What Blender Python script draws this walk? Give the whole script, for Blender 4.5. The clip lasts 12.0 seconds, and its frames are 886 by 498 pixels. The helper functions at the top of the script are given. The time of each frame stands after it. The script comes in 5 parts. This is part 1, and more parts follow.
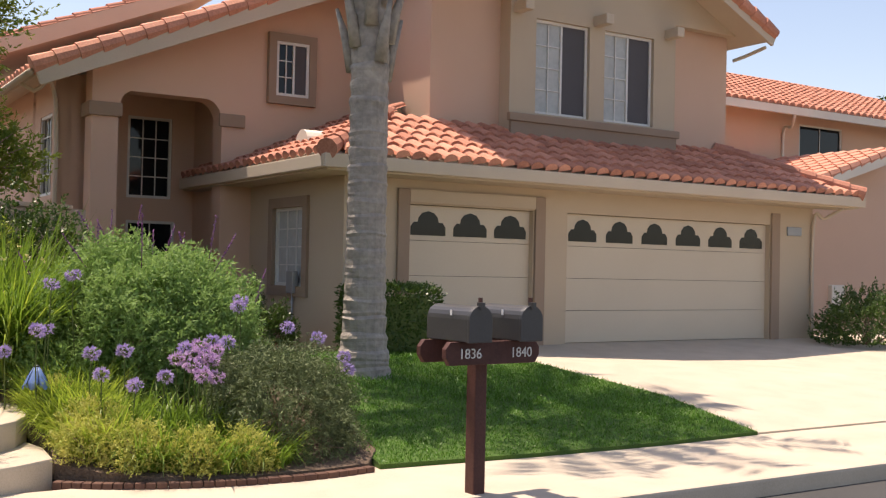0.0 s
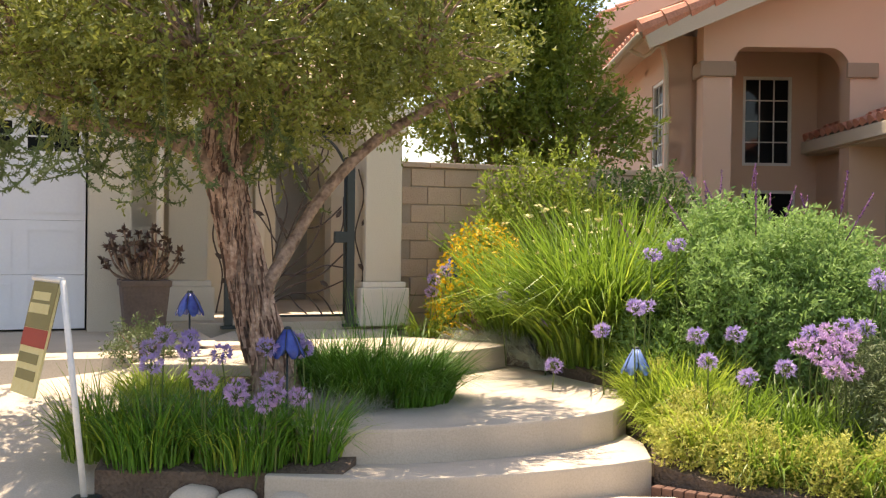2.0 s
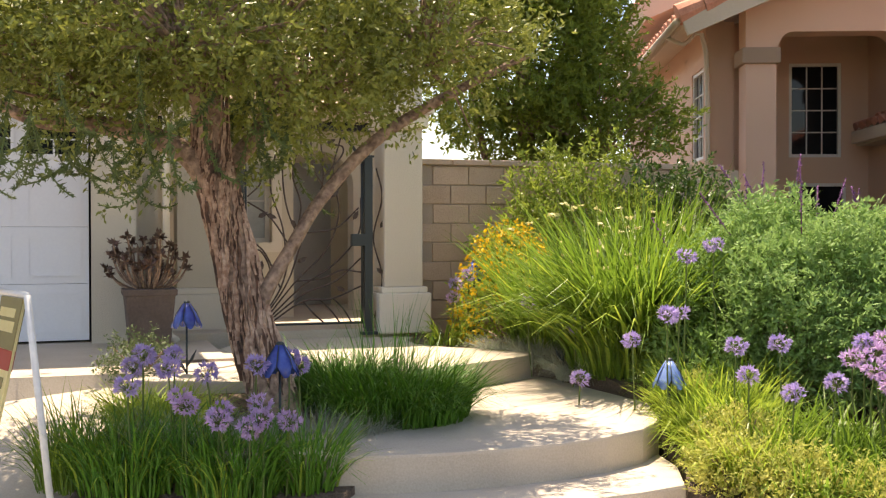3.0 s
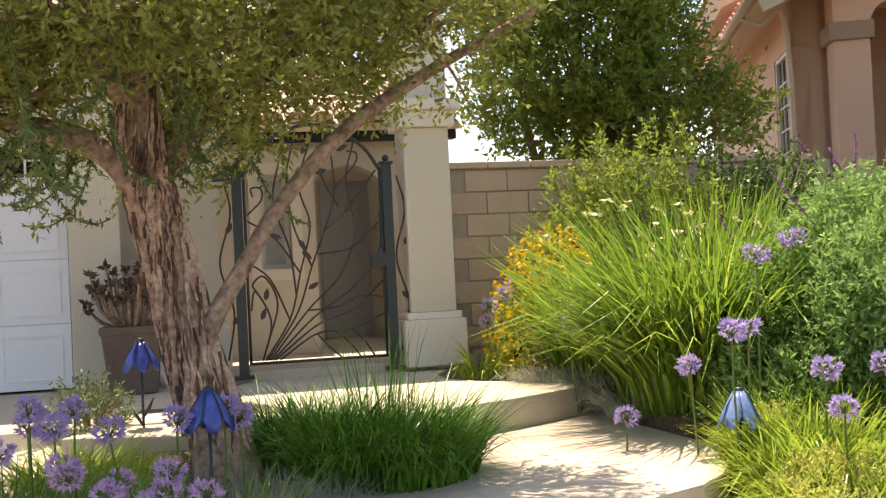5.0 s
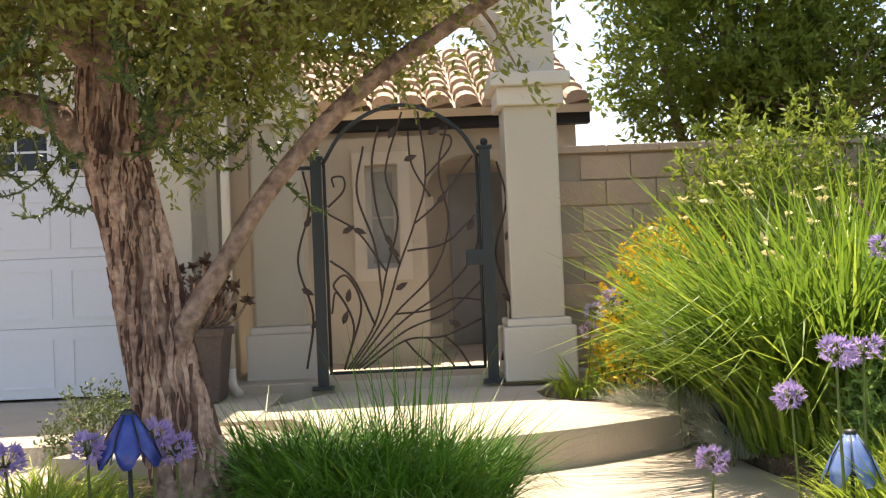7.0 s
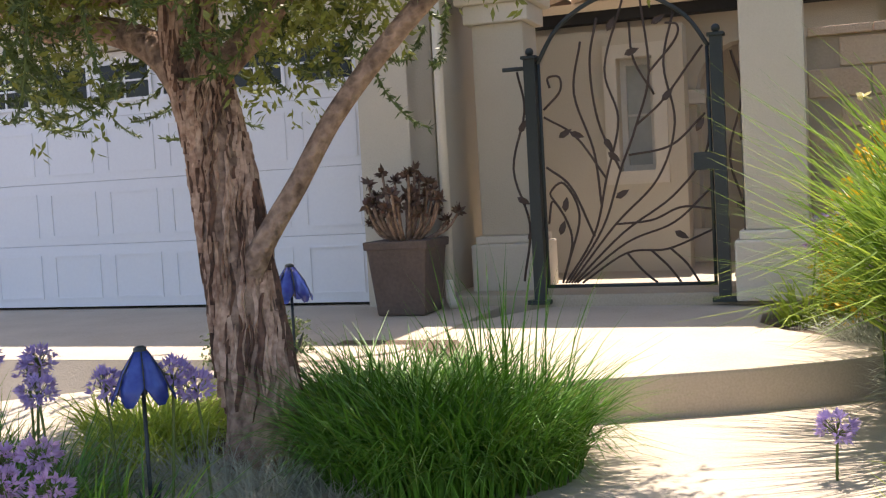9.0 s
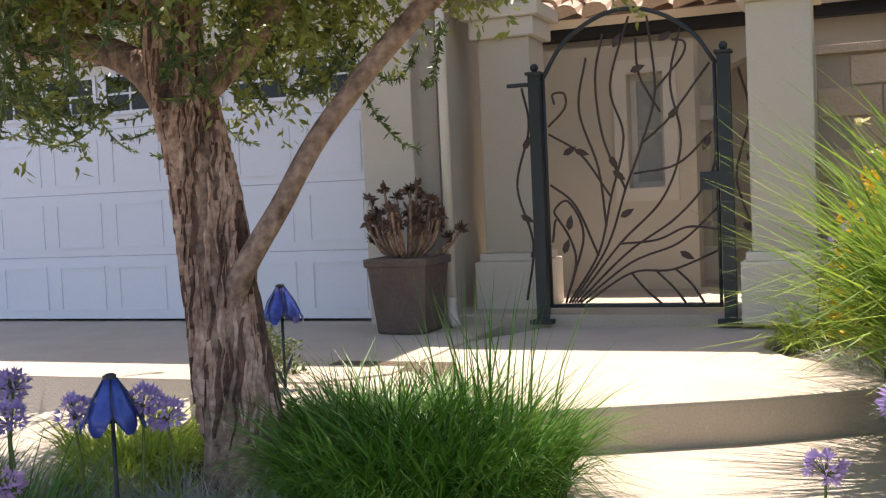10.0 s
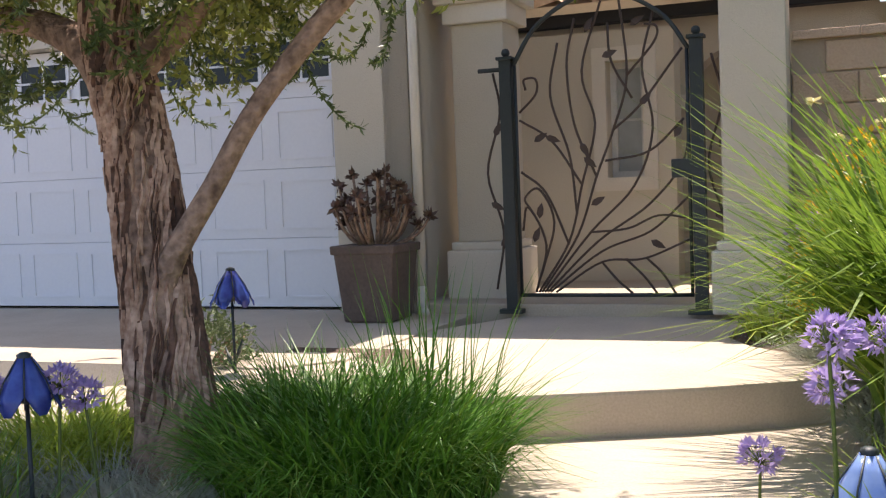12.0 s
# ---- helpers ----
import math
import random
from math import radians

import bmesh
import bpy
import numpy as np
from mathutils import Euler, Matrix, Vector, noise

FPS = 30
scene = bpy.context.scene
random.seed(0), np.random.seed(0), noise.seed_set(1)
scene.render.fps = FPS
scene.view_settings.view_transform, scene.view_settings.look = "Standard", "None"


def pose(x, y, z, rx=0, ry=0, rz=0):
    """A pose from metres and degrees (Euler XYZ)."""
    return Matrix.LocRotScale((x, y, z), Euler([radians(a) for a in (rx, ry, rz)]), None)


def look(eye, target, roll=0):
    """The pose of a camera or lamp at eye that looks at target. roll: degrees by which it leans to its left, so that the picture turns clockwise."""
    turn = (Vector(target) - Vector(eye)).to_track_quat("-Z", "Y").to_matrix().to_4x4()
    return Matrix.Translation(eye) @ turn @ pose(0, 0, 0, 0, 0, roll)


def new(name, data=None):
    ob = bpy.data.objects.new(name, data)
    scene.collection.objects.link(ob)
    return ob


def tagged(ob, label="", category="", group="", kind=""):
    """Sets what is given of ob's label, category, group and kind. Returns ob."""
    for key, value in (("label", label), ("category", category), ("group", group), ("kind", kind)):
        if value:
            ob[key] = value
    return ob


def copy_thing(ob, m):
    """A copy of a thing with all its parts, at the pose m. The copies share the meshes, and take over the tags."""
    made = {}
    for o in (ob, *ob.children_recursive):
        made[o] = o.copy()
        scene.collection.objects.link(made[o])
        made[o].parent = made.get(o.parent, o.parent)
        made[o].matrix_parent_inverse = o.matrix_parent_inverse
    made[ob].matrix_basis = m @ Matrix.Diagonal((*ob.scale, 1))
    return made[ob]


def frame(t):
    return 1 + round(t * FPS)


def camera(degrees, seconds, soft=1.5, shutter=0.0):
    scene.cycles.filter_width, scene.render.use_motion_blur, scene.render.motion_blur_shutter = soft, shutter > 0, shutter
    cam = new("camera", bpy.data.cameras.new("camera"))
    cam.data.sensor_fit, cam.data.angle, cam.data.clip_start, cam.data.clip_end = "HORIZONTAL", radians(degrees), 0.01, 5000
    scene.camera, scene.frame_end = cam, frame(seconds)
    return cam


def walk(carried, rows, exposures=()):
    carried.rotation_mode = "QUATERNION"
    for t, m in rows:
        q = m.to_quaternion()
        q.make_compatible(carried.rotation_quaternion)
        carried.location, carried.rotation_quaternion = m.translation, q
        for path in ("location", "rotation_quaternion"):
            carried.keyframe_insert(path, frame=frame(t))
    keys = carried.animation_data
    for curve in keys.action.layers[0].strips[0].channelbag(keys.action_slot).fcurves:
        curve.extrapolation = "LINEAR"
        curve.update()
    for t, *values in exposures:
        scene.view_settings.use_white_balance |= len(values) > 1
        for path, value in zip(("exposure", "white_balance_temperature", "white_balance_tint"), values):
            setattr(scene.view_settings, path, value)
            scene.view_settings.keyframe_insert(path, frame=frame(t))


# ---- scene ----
cam = camera(45.0, 12.0, soft=1.25)
PATH = [
    (0, (-11.104, -13.714, 1.172), (-10.033, -12.026, 1.21), 1.2),
    (0.5, (-10.841, -13.181, 1.149), (-10.054, -11.343, 1.166), 2.1),
    (1, (-10.659, -12.845, 1.129), (-10.175, -10.904, 1.128), -0.4),
    (1.5, (-10.639, -12.536, 1.149), (-10.519, -10.54, 1.125), 0.2),
    (2, (-10.587, -12.177, 1.075), (-10.586, -10.177, 1.056), 0.7),
    (2.5, (-10.506, -11.873, 1.127), (-10.479, -9.873, 1.107), -0.4),
    (3, (-10.357, -11.518, 1.111), (-10.443, -9.52, 1.088), -0.1),
    (5, (-9.883, -9.935, 0.97), (-10.15, -7.953, 1.008), -2.8),
    (5.5, (-9.781, -9.557, 0.939), (-10.069, -7.578, 0.998), -0.9),
    (6, (-9.618, -9.207, 0.935), (-10.078, -7.261, 0.98), -1.3),
    (6.5, (-9.493, -8.914, 0.934), (-10.035, -6.989, 0.963), -1.5),
    (7, (-9.272, -8.611, 0.912), (-9.922, -6.72, 0.972), -2.4),
    (7.5, (-9.002, -8.316, 0.923), (-9.911, -6.534, 0.939), -2.8),
    (9.5, (-8.289, -7.388, 1.036), (-9.613, -5.895, 0.91), -2.9),
    (10, (-8.289, -7.337, 1.062), (-9.624, -5.852, 0.962), -2.6),
    (10.5, (-8.225, -7.276, 1.038), (-9.592, -5.819, 0.953), -4.2),
    (11, (-8.19, -7.215, 1.006), (-9.603, -5.803, 0.91), -3.6),
    (11.5, (-8.166, -7.169, 0.975), (-9.588, -5.766, 0.873), -2.6),
    (12, (-8.16, -7.068, 0.984), (-9.508, -5.595, 0.878), -2.2),
]
walk(cam, [(t, look(eye, target, roll)) for t, eye, target, roll in PATH], [(0, 0.46, 7600, 20), (0.5, 0.95, 7700, 20), (1, 1.06, 7800, 19), (2, 1.08, 8000, 18), (6, 1.12, 7900, 16), (10, 0.84, 6900, 20), (12, 0.8, 6900, 20)])
# ---- world, sun, exposure ----
SUN_EL, SUN_AZ = 72.0, (-0.45, 0.893)
world = bpy.data.worlds.new("sky")
scene.world = world
world.use_nodes = True
wn = world.node_tree
sky = wn.nodes.new("ShaderNodeTexSky")
sky.sky_type = 'NISHITA'
sky.sun_disc = False
sky.sun_elevation = radians(SUN_EL)
sky.sun_rotation = math.atan2(SUN_AZ[0], SUN_AZ[1])
wn.links.new(sky.outputs[0], wn.nodes["Background"].inputs[0])
wn.nodes["Background"].inputs[1].default_value = 0.15
sun = new("sun", bpy.data.lights.new("sun", 'SUN'))
sun.data.energy, sun.data.angle, sun.data.color = 5.0, radians(0.5), (1.0, 0.95, 0.86)
_h = math.cos(radians(SUN_EL))
sun.matrix_world = look((_h * SUN_AZ[0] * 30, _h * SUN_AZ[1] * 30, math.sin(radians(SUN_EL)) * 30), (0, 0, 0))

# ---- materials ----
def material(name, base, second=None, scale=4.0, fine=60.0, rough=0.85, bump=0.25, spec=0.3, metal=0.0, trans=0.0, amount=0.5, each=0.0, dist=0.006):
    """Two colours mixed by a coarse and a fine noise, with a fine relief; each: variation from piece to piece."""
    m = bpy.data.materials.new(name)
    m.use_nodes = True
    nt, n = m.node_tree, m.node_tree.nodes
    b = n["Principled BSDF"]
    co = n.new("ShaderNodeNewGeometry")
    big, small = n.new("ShaderNodeTexNoise"), n.new("ShaderNodeTexNoise")
    big.inputs["Scale"].default_value, small.inputs["Scale"].default_value = scale, fine
    big.inputs["Detail"].default_value = 5
    for q in (big, small):
        nt.links.new(co.outputs["Position"], q.inputs["Vector"])
    add = n.new("ShaderNodeMath")
    add.operation = 'ADD'
    nt.links.new(big.outputs[0], add.inputs[0])
    nt.links.new(small.outputs[0], add.inputs[1])
    last = add
    if each:
        info, mul, plus = n.new("ShaderNodeObjectInfo"), n.new("ShaderNodeMath"), n.new("ShaderNodeMath")
        mul.operation, plus.operation = 'MULTIPLY_ADD', 'ADD'
        mul.inputs[1].default_value, mul.inputs[2].default_value = each, -each / 2
        nt.links.new(info.outputs["Random"], mul.inputs[0])
        nt.links.new(mul.outputs[0], plus.inputs[0])
        nt.links.new(add.outputs[0], plus.inputs[1])
        last = plus
    rng = n.new("ShaderNodeMapRange")
    rng.inputs[1].default_value, rng.inputs[2].default_value = 1 - amount, 1 + amount
    nt.links.new(last.outputs[0], rng.inputs[0])
    mix = n.new("ShaderNodeMix")
    mix.data_type = 'RGBA'
    second = second or tuple(c * 0.8 for c in base)
    mix.inputs[6].default_value, mix.inputs[7].default_value = (*second, 1), (*base, 1)
    nt.links.new(rng.outputs[0], mix.inputs[0])
    nt.links.new(mix.outputs[2], b.inputs["Base Color"])
    b.inputs["Roughness"].default_value, b.inputs["Metallic"].default_value = rough, metal
    b.inputs["Specular IOR Level"].default_value = spec
    if bump:
        bp = n.new("ShaderNodeBump")
        bp.inputs["Strength"].default_value, bp.inputs["Distance"].default_value = bump, dist
        nt.links.new(small.outputs[0], bp.inputs["Height"])
        nt.links.new(bp.outputs[0], b.inputs["Normal"])
    if trans:
        tr, ms = n.new("ShaderNodeBsdfTranslucent"), n.new("ShaderNodeMixShader")
        nt.links.new(mix.outputs[2], tr.inputs[0])
        ms.inputs[0].default_value = trans
        nt.links.new(b.outputs[0], ms.inputs[1])
        nt.links.new(tr.outputs[0], ms.inputs[2])
        nt.links.new(ms.outputs[0], n["Material Output"].inputs[0])
    return m


M_CONC = material("concrete", (0.57, 0.49, 0.39), (0.42, 0.355, 0.275), 2.2, 90, 0.9, 0.3, amount=0.45)
M_STREET = material("asphalt", (0.07, 0.068, 0.066), (0.045, 0.045, 0.045), 1.5, 120, 0.9, 0.5)
M_SOIL = material("soil", (0.19, 0.135, 0.095), (0.08, 0.055, 0.04), 5, 45, 0.95, 0.9, dist=0.03)
M_LAWNBASE = material("lawn_soil", (0.075, 0.15, 0.028), (0.05, 0.10, 0.02), 3, 80, 0.95, 0.8, dist=0.02)
# one tan-pink paint; this copy's extra pink stands for bounce off sunlit roofs
M_STUCCO = material("roof_bounce_stucco", (0.68, 0.465, 0.345), (0.60, 0.41, 0.30), 0.9, 110, 0.92, 0.5, dist=0.008)
# the same wall paint without the roof bounce in its colour
M_TAN = material("tan_stucco", (0.55, 0.45, 0.33), (0.49, 0.39, 0.285), 0.9, 110, 0.92, 0.5, dist=0.008)
M_BAND = material("brown_trim_stucco", (0.36, 0.26, 0.19), (0.30, 0.22, 0.16), 1.2, 110, 0.92, 0.4)
M_CREAM = material("cream_stucco", (0.66, 0.60, 0.49), (0.58, 0.52, 0.42), 1.1, 100, 0.92, 0.5, dist=0.008)
M_CREAMTRIM = material("cream_trim", (0.76, 0.71, 0.61), (0.68, 0.62, 0.53), 1.5, 80, 0.85, 0.3)
M_WHITE = material("white_door_paint", (0.80, 0.81, 0.84), (0.74, 0.75, 0.79), 0.8, 40, 0.5, 0.08)
M_DOORTAN = material("beige_door_paint", (0.62, 0.54, 0.42), (0.56, 0.48, 0.37), 0.8, 40, 0.6, 0.1)
M_FRAME = material("white_window_frame", (0.75, 0.74, 0.70), None, 2, 40, 0.5, 0.05)
M_FASCIA = material("beige_fascia", (0.60, 0.50, 0.38), (0.52, 0.43, 0.33), 2, 50, 0.7, 0.1)
M_TILE = material("terracotta_tile", (0.68, 0.32, 0.22), (0.40, 0.165, 0.11), 2.5, 35, 0.85, 0.3, amount=0.4, each=0.7)
M_TILEPALE = material("pale_concrete_tile", (0.62, 0.52, 0.42), (0.45, 0.33, 0.25), 3, 35, 0.85, 0.3, each=0.7)
M_DARK = material("near_black", (0.03, 0.03, 0.032), (0.02, 0.02, 0.022), 3, 30, 0.6, 0.0)
M_GLASS = material("window_glass", (0.012, 0.014, 0.017), (0.008, 0.01, 0.012), 0.6, 5, 0.05, 0.0, spec=0.28)
M_SCREEN = material("insect_screen", (0.10, 0.095, 0.10), (0.085, 0.08, 0.085), 2, 200, 0.7, 0.2)
M_PALEPANE = material("pale_curtain_glass", (0.50, 0.52, 0.50), (0.36, 0.38, 0.37), 6, 14, 0.5, 0.1, spec=0.6)
M_BLOCK = material("tan_block", (0.58, 0.43, 0.32), (0.46, 0.33, 0.24), 4, 60, 0.95, 0.7, each=0.5, dist=0.01)
M_MORTAR = material("mortar", (0.42, 0.33, 0.26), (0.34, 0.27, 0.21), 5, 60, 0.95, 0.4)
M_BARK = material("peeling_bark", (0.46, 0.31, 0.22), (0.14, 0.088, 0.062), 9, 26, 0.9, 0.9, amount=0.28, dist=0.03)
M_BARKSTRIP = material("pale_peeling_bark", (0.68, 0.48, 0.35), (0.34, 0.20, 0.135), 7, 30, 0.9, 0.6, amount=0.2, dist=0.01)
M_BARKDARK = material("dark_inner_bark", (0.24, 0.13, 0.085), (0.07, 0.045, 0.035), 7, 30, 0.9, 0.6, amount=0.25, dist=0.01)
M_PALM = material("palm_trunk", (0.47, 0.41, 0.35), (0.20, 0.18, 0.16), 3, 14, 0.9, 0.7, dist=0.02)
M_IRON = material("black_green_iron", (0.03, 0.042, 0.042), (0.02, 0.028, 0.03), 4, 60, 0.5, 0.2, spec=0.5)
M_RUST = material("rusty_iron", (0.085, 0.055, 0.042), (0.045, 0.032, 0.028), 8, 60, 0.6, 0.3, spec=0.4)
M_POT = material("weathered_pot", (0.17, 0.125, 0.105), (0.10, 0.075, 0.065), 6, 40, 0.85, 0.5)
M_SUCC = material("red_succulent_leaf", (0.17, 0.075, 0.06), (0.08, 0.065, 0.035), 9, 30, 0.45, 0.0, spec=0.5, trans=0.1)
M_MAILBOX = material("black_mailbox_metal", (0.055, 0.055, 0.058), (0.04, 0.04, 0.042), 5, 60, 0.38, 0.1, spec=0.6)
M_POST = material("dark_red_wood", (0.105, 0.042, 0.035), (0.06, 0.026, 0.022), 7, 50, 0.6, 0.4)
M_LETTER = material("white_number_paint", (0.8, 0.8, 0.78), None, 5, 50, 0.6, 0.0)
M_BLUEGLASS = material("blue_glass", (0.10, 0.19, 0.62), (0.055, 0.07, 0.38), 22, 9, 0.15, 0.0, spec=0.8, trans=0.45, amount=0.3)
M_PALEGLASS = material("pale_blue_glass", (0.38, 0.55, 0.86), (0.2, 0.34, 0.75), 22, 9, 0.15, 0.0, spec=0.8, trans=0.45, amount=0.3)
M_GRASS = material("deep_green_blade", (0.14, 0.33, 0.026), (0.03, 0.105, 0.01), 14, 60, 0.45, 0.0, spec=0.5, trans=0.22)
M_TALL = material("tall_green_blade", (0.25, 0.37, 0.045), (0.075, 0.165, 0.02), 12, 70, 0.42, 0.0, spec=0.5, trans=0.45)
M_LIME = material("lime_blade", (0.50, 0.57, 0.085), (0.18, 0.31, 0.035), 10, 60, 0.5, 0.0, trans=0.45)
M_YELLOWGREEN = material("yellow_green_foliage", (0.72, 0.62, 0.19), (0.27, 0.37, 0.065), 5, 60, 0.6, 0.0, trans=0.45)
M_FESCUE = material("blue_fescue", (0.50, 0.50, 0.40), (0.30, 0.33, 0.26), 9, 60, 0.7, 0.0, trans=0.2)
M_SALVIA = material("grey_green_leaf", (0.35, 0.51, 0.17), (0.15, 0.27, 0.07), 8, 60, 0.6, 0.0, trans=0.4)
M_ROSEMARY = material("rosemary_leaf", (0.20, 0.25, 0.11), (0.06, 0.09, 0.035), 10, 60, 0.6, 0.0, trans=0.15)
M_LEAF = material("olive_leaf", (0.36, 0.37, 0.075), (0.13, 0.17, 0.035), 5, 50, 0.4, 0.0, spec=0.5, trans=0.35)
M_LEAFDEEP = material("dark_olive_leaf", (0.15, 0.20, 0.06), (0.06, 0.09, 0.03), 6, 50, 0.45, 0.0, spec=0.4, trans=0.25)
M_HEDGE = material("hedge_leaf", (0.10, 0.17, 0.03), (0.04, 0.085, 0.016), 8, 60, 0.4, 0.0, spec=0.5, trans=0.25)
M_BAMBOO = material("light_tree_leaf", (0.36, 0.40, 0.065), (0.10, 0.19, 0.035), 3, 50, 0.45, 0.0, trans=0.5)
M_PURPLE = material("lilac_petal", (0.60, 0.48, 0.74), (0.44, 0.33, 0.66), 20, 90, 0.6, 0.0, trans=0.35)
M_PINKPURPLE = material("pink_lilac_petal", (0.70, 0.50, 0.70), (0.54, 0.36, 0.64), 20, 90, 0.6, 0.0, trans=0.35)
M_SPIKE = material("purple_flower_spike", (0.28, 0.11, 0.26), (0.17, 0.07, 0.19), 20, 90, 0.7, 0.0, trans=0.2)
M_CREAMPETAL = material("cream_petal", (0.80, 0.74, 0.42), (0.72, 0.62, 0.28), 20, 90, 0.6, 0.0, trans=0.3)
M_YELLOWPETAL = material("yellow_petal", (0.80, 0.52, 0.03), (0.68, 0.40, 0.02), 20, 90, 0.6, 0.0, trans=0.3)
M_MAGENTA = material("magenta_petal", (0.50, 0.10, 0.24), (0.36, 0.06, 0.16), 20, 90, 0.6, 0.0, trans=0.3)
M_STEM = material("flower_stem", (0.14, 0.19, 0.05), (0.09, 0.12, 0.03), 9, 50, 0.6, 0.0)
M_BRICK = material("red_brick_edge", (0.16, 0.085, 0.06), (0.09, 0.05, 0.04), 6, 50, 0.95, 0.5, each=0.5)
M_RED = material("sign_red", (0.35, 0.05, 0.03), None, 6, 40, 0.5, 0.0)
M_OLIVE = material("sign_olive", (0.22, 0.19, 0.07), None, 6, 40, 0.5, 0.0)
M_METAL = material("grey_metal", (0.36, 0.37, 0.37), None, 6, 60, 0.45, 0.1, metal=0.4)


# ---- mesh helpers ----
def mesh_ob(name, verts, faces, mat, parent=None, smooth=False):
    me = bpy.data.meshes.new(name)
    me.from_pydata([tuple(map(float, v)) for v in verts], [], faces)
    me.update()
    if mat:
        me.materials.append(mat)
    if smooth:
        me.polygons.foreach_set("use_smooth", [True] * len(me.polygons))
    ob = new(name, me)
    ob.parent = parent
    return ob


def quads_ob(name, v, mat, parent=None, n=4):
    """Many separate quads: v of shape (count, 4, 3)."""
    v = np.asarray(v, dtype=np.float32).reshape(-1, n, 3)
    me = bpy.data.meshes.new(name)
    k = len(v)
    me.vertices.add(k * n)
    me.vertices.foreach_set("co", v.ravel())
    me.loops.add(k * n)
    me.loops.foreach_set("vertex_index", np.arange(k * n, dtype=np.int32))
    me.polygons.add(k)
    me.polygons.foreach_set("loop_start", np.arange(0, k * n, n, dtype=np.int32))
    me.update(calc_edges=True)
    me.validate()
    me.materials.append(mat)
    ob = new(name, me)
    ob.parent = parent
    return ob


def bm_ob(name, bm, mat, parent=None, bevel=0.0, smooth=False):
    bmesh.ops.recalc_face_normals(bm, faces=bm.faces)
    if bevel:
        bmesh.ops.bevel(bm, geom=[e for e in bm.edges if e.is_manifold and e.calc_face_angle(0) > 0.6], offset=bevel, segments=2, affect='EDGES', profile=0.6)
    me = bpy.data.meshes.new(name)
    bm.to_mesh(me)
    bm.free()
    me.materials.append(mat)
    if smooth:
        me.polygons.foreach_set("use_smooth", [True] * len(me.polygons))
    ob = new(name, me)
    ob.parent = parent
    return ob


def add_box(bm, lo, hi, m=None):
    c = [(a + b) / 2 for a, b in zip(lo, hi)]
    s = [b - a for a, b in zip(lo, hi)]
    mat = Matrix.Translation(c) @ Matrix.Diagonal((*s, 1))
    bmesh.ops.create_cube(bm, size=1, matrix=(m @ mat) if m else mat)


def box(name, lo, hi, mat, parent=None, m=None, bevel=0.0):
    bm = bmesh.new()
    add_box(bm, lo, hi, m)
    return bm_ob(name, bm, mat, parent, bevel)


def prism(name, pts, z0, z1, mat, parent=None, bevel=0.0):
    """A slab over a plan outline; z1 may be a function of x, y."""
    top = z1 if callable(z1) else (lambda x, y: z1)
    bm = bmesh.new()
    lo = [bm.verts.new((x, y, z0)) for x, y in pts]
    hi = [bm.verts.new((x, y, top(x, y))) for x, y in pts]
    bm.faces.new(lo[::-1])
    bm.faces.new(hi)
    n = len(pts)
    for i in range(n):
        bm.faces.new((lo[i], lo[(i + 1) % n], hi[(i + 1) % n], hi[i]))
    return bm_ob(name, bm, mat, parent, bevel)


def extrude_poly(name, pts, depth, m, mat, parent=None, bevel=0.0):
    """An outline in the local xz plane, with a thickness along local y, placed by m."""
    bm = bmesh.new()
    a = [bm.verts.new(m @ Vector((x, 0, z))) for x, z in pts]
    b = [bm.verts.new(m @ Vector((x, depth, z))) for x, z in pts]
    bm.faces.new(a)
    bm.faces.new(b[::-1])
    n = len(pts)
    for i in range(n):
        bm.faces.new((a[i], b[i], b[(i + 1) % n], a[(i + 1) % n]))
    return bm_ob(name, bm, mat, parent, bevel)


def wall(name, m, length, z0, z1, thick, holes, mat, parent=None):
    """A wall along local x with its outer face at local y = 0 and rectangular openings (x0, x1, z0, z1) right through it."""
    xs = sorted({0, length, *[h[0] for h in holes], *[h[1] for h in holes]})
    zs = sorted({z0, z1, *[h[2] for h in holes], *[h[3] for h in holes]})
    solid = lambda i, j: 0 <= i < len(xs) - 1 and 0 <= j < len(zs) - 1 and not any(
        h[0] <= (xs[i] + xs[i + 1]) / 2 <= h[1] and h[2] <= (zs[j] + zs[j + 1]) / 2 <= h[3] for h in holes)
    bm = bmesh.new()
    face = lambda *p: bm.faces.new([bm.verts.new(m @ Vector(q)) for q in p])
    for i in range(len(xs) - 1):
        for j in range(len(zs) - 1):
            if not solid(i, j):
                continue
            a, b, c, d, t = xs[i], xs[i + 1], zs[j], zs[j + 1], thick
            face((a, 0, c), (b, 0, c), (b, 0, d), (a, 0, d))
            face((a, t, c), (a, t, d), (b, t, d), (b, t, c))
            if not solid(i - 1, j):
                face((a, 0, c), (a, 0, d), (a, t, d), (a, t, c))
            if not solid(i + 1, j):
                face((b, 0, c), (b, t, c), (b, t, d), (b, 0, d))
            if not solid(i, j - 1):
                face((a, 0, c), (a, t, c), (b, t, c), (b, 0, c))
            if not solid(i, j + 1):
                face((a, 0, d), (b, 0, d), (b, t, d), (a, t, d))
    bmesh.ops.remove_doubles(bm, verts=bm.verts, dist=0.0005)
    return bm_ob(name, bm, mat, parent)


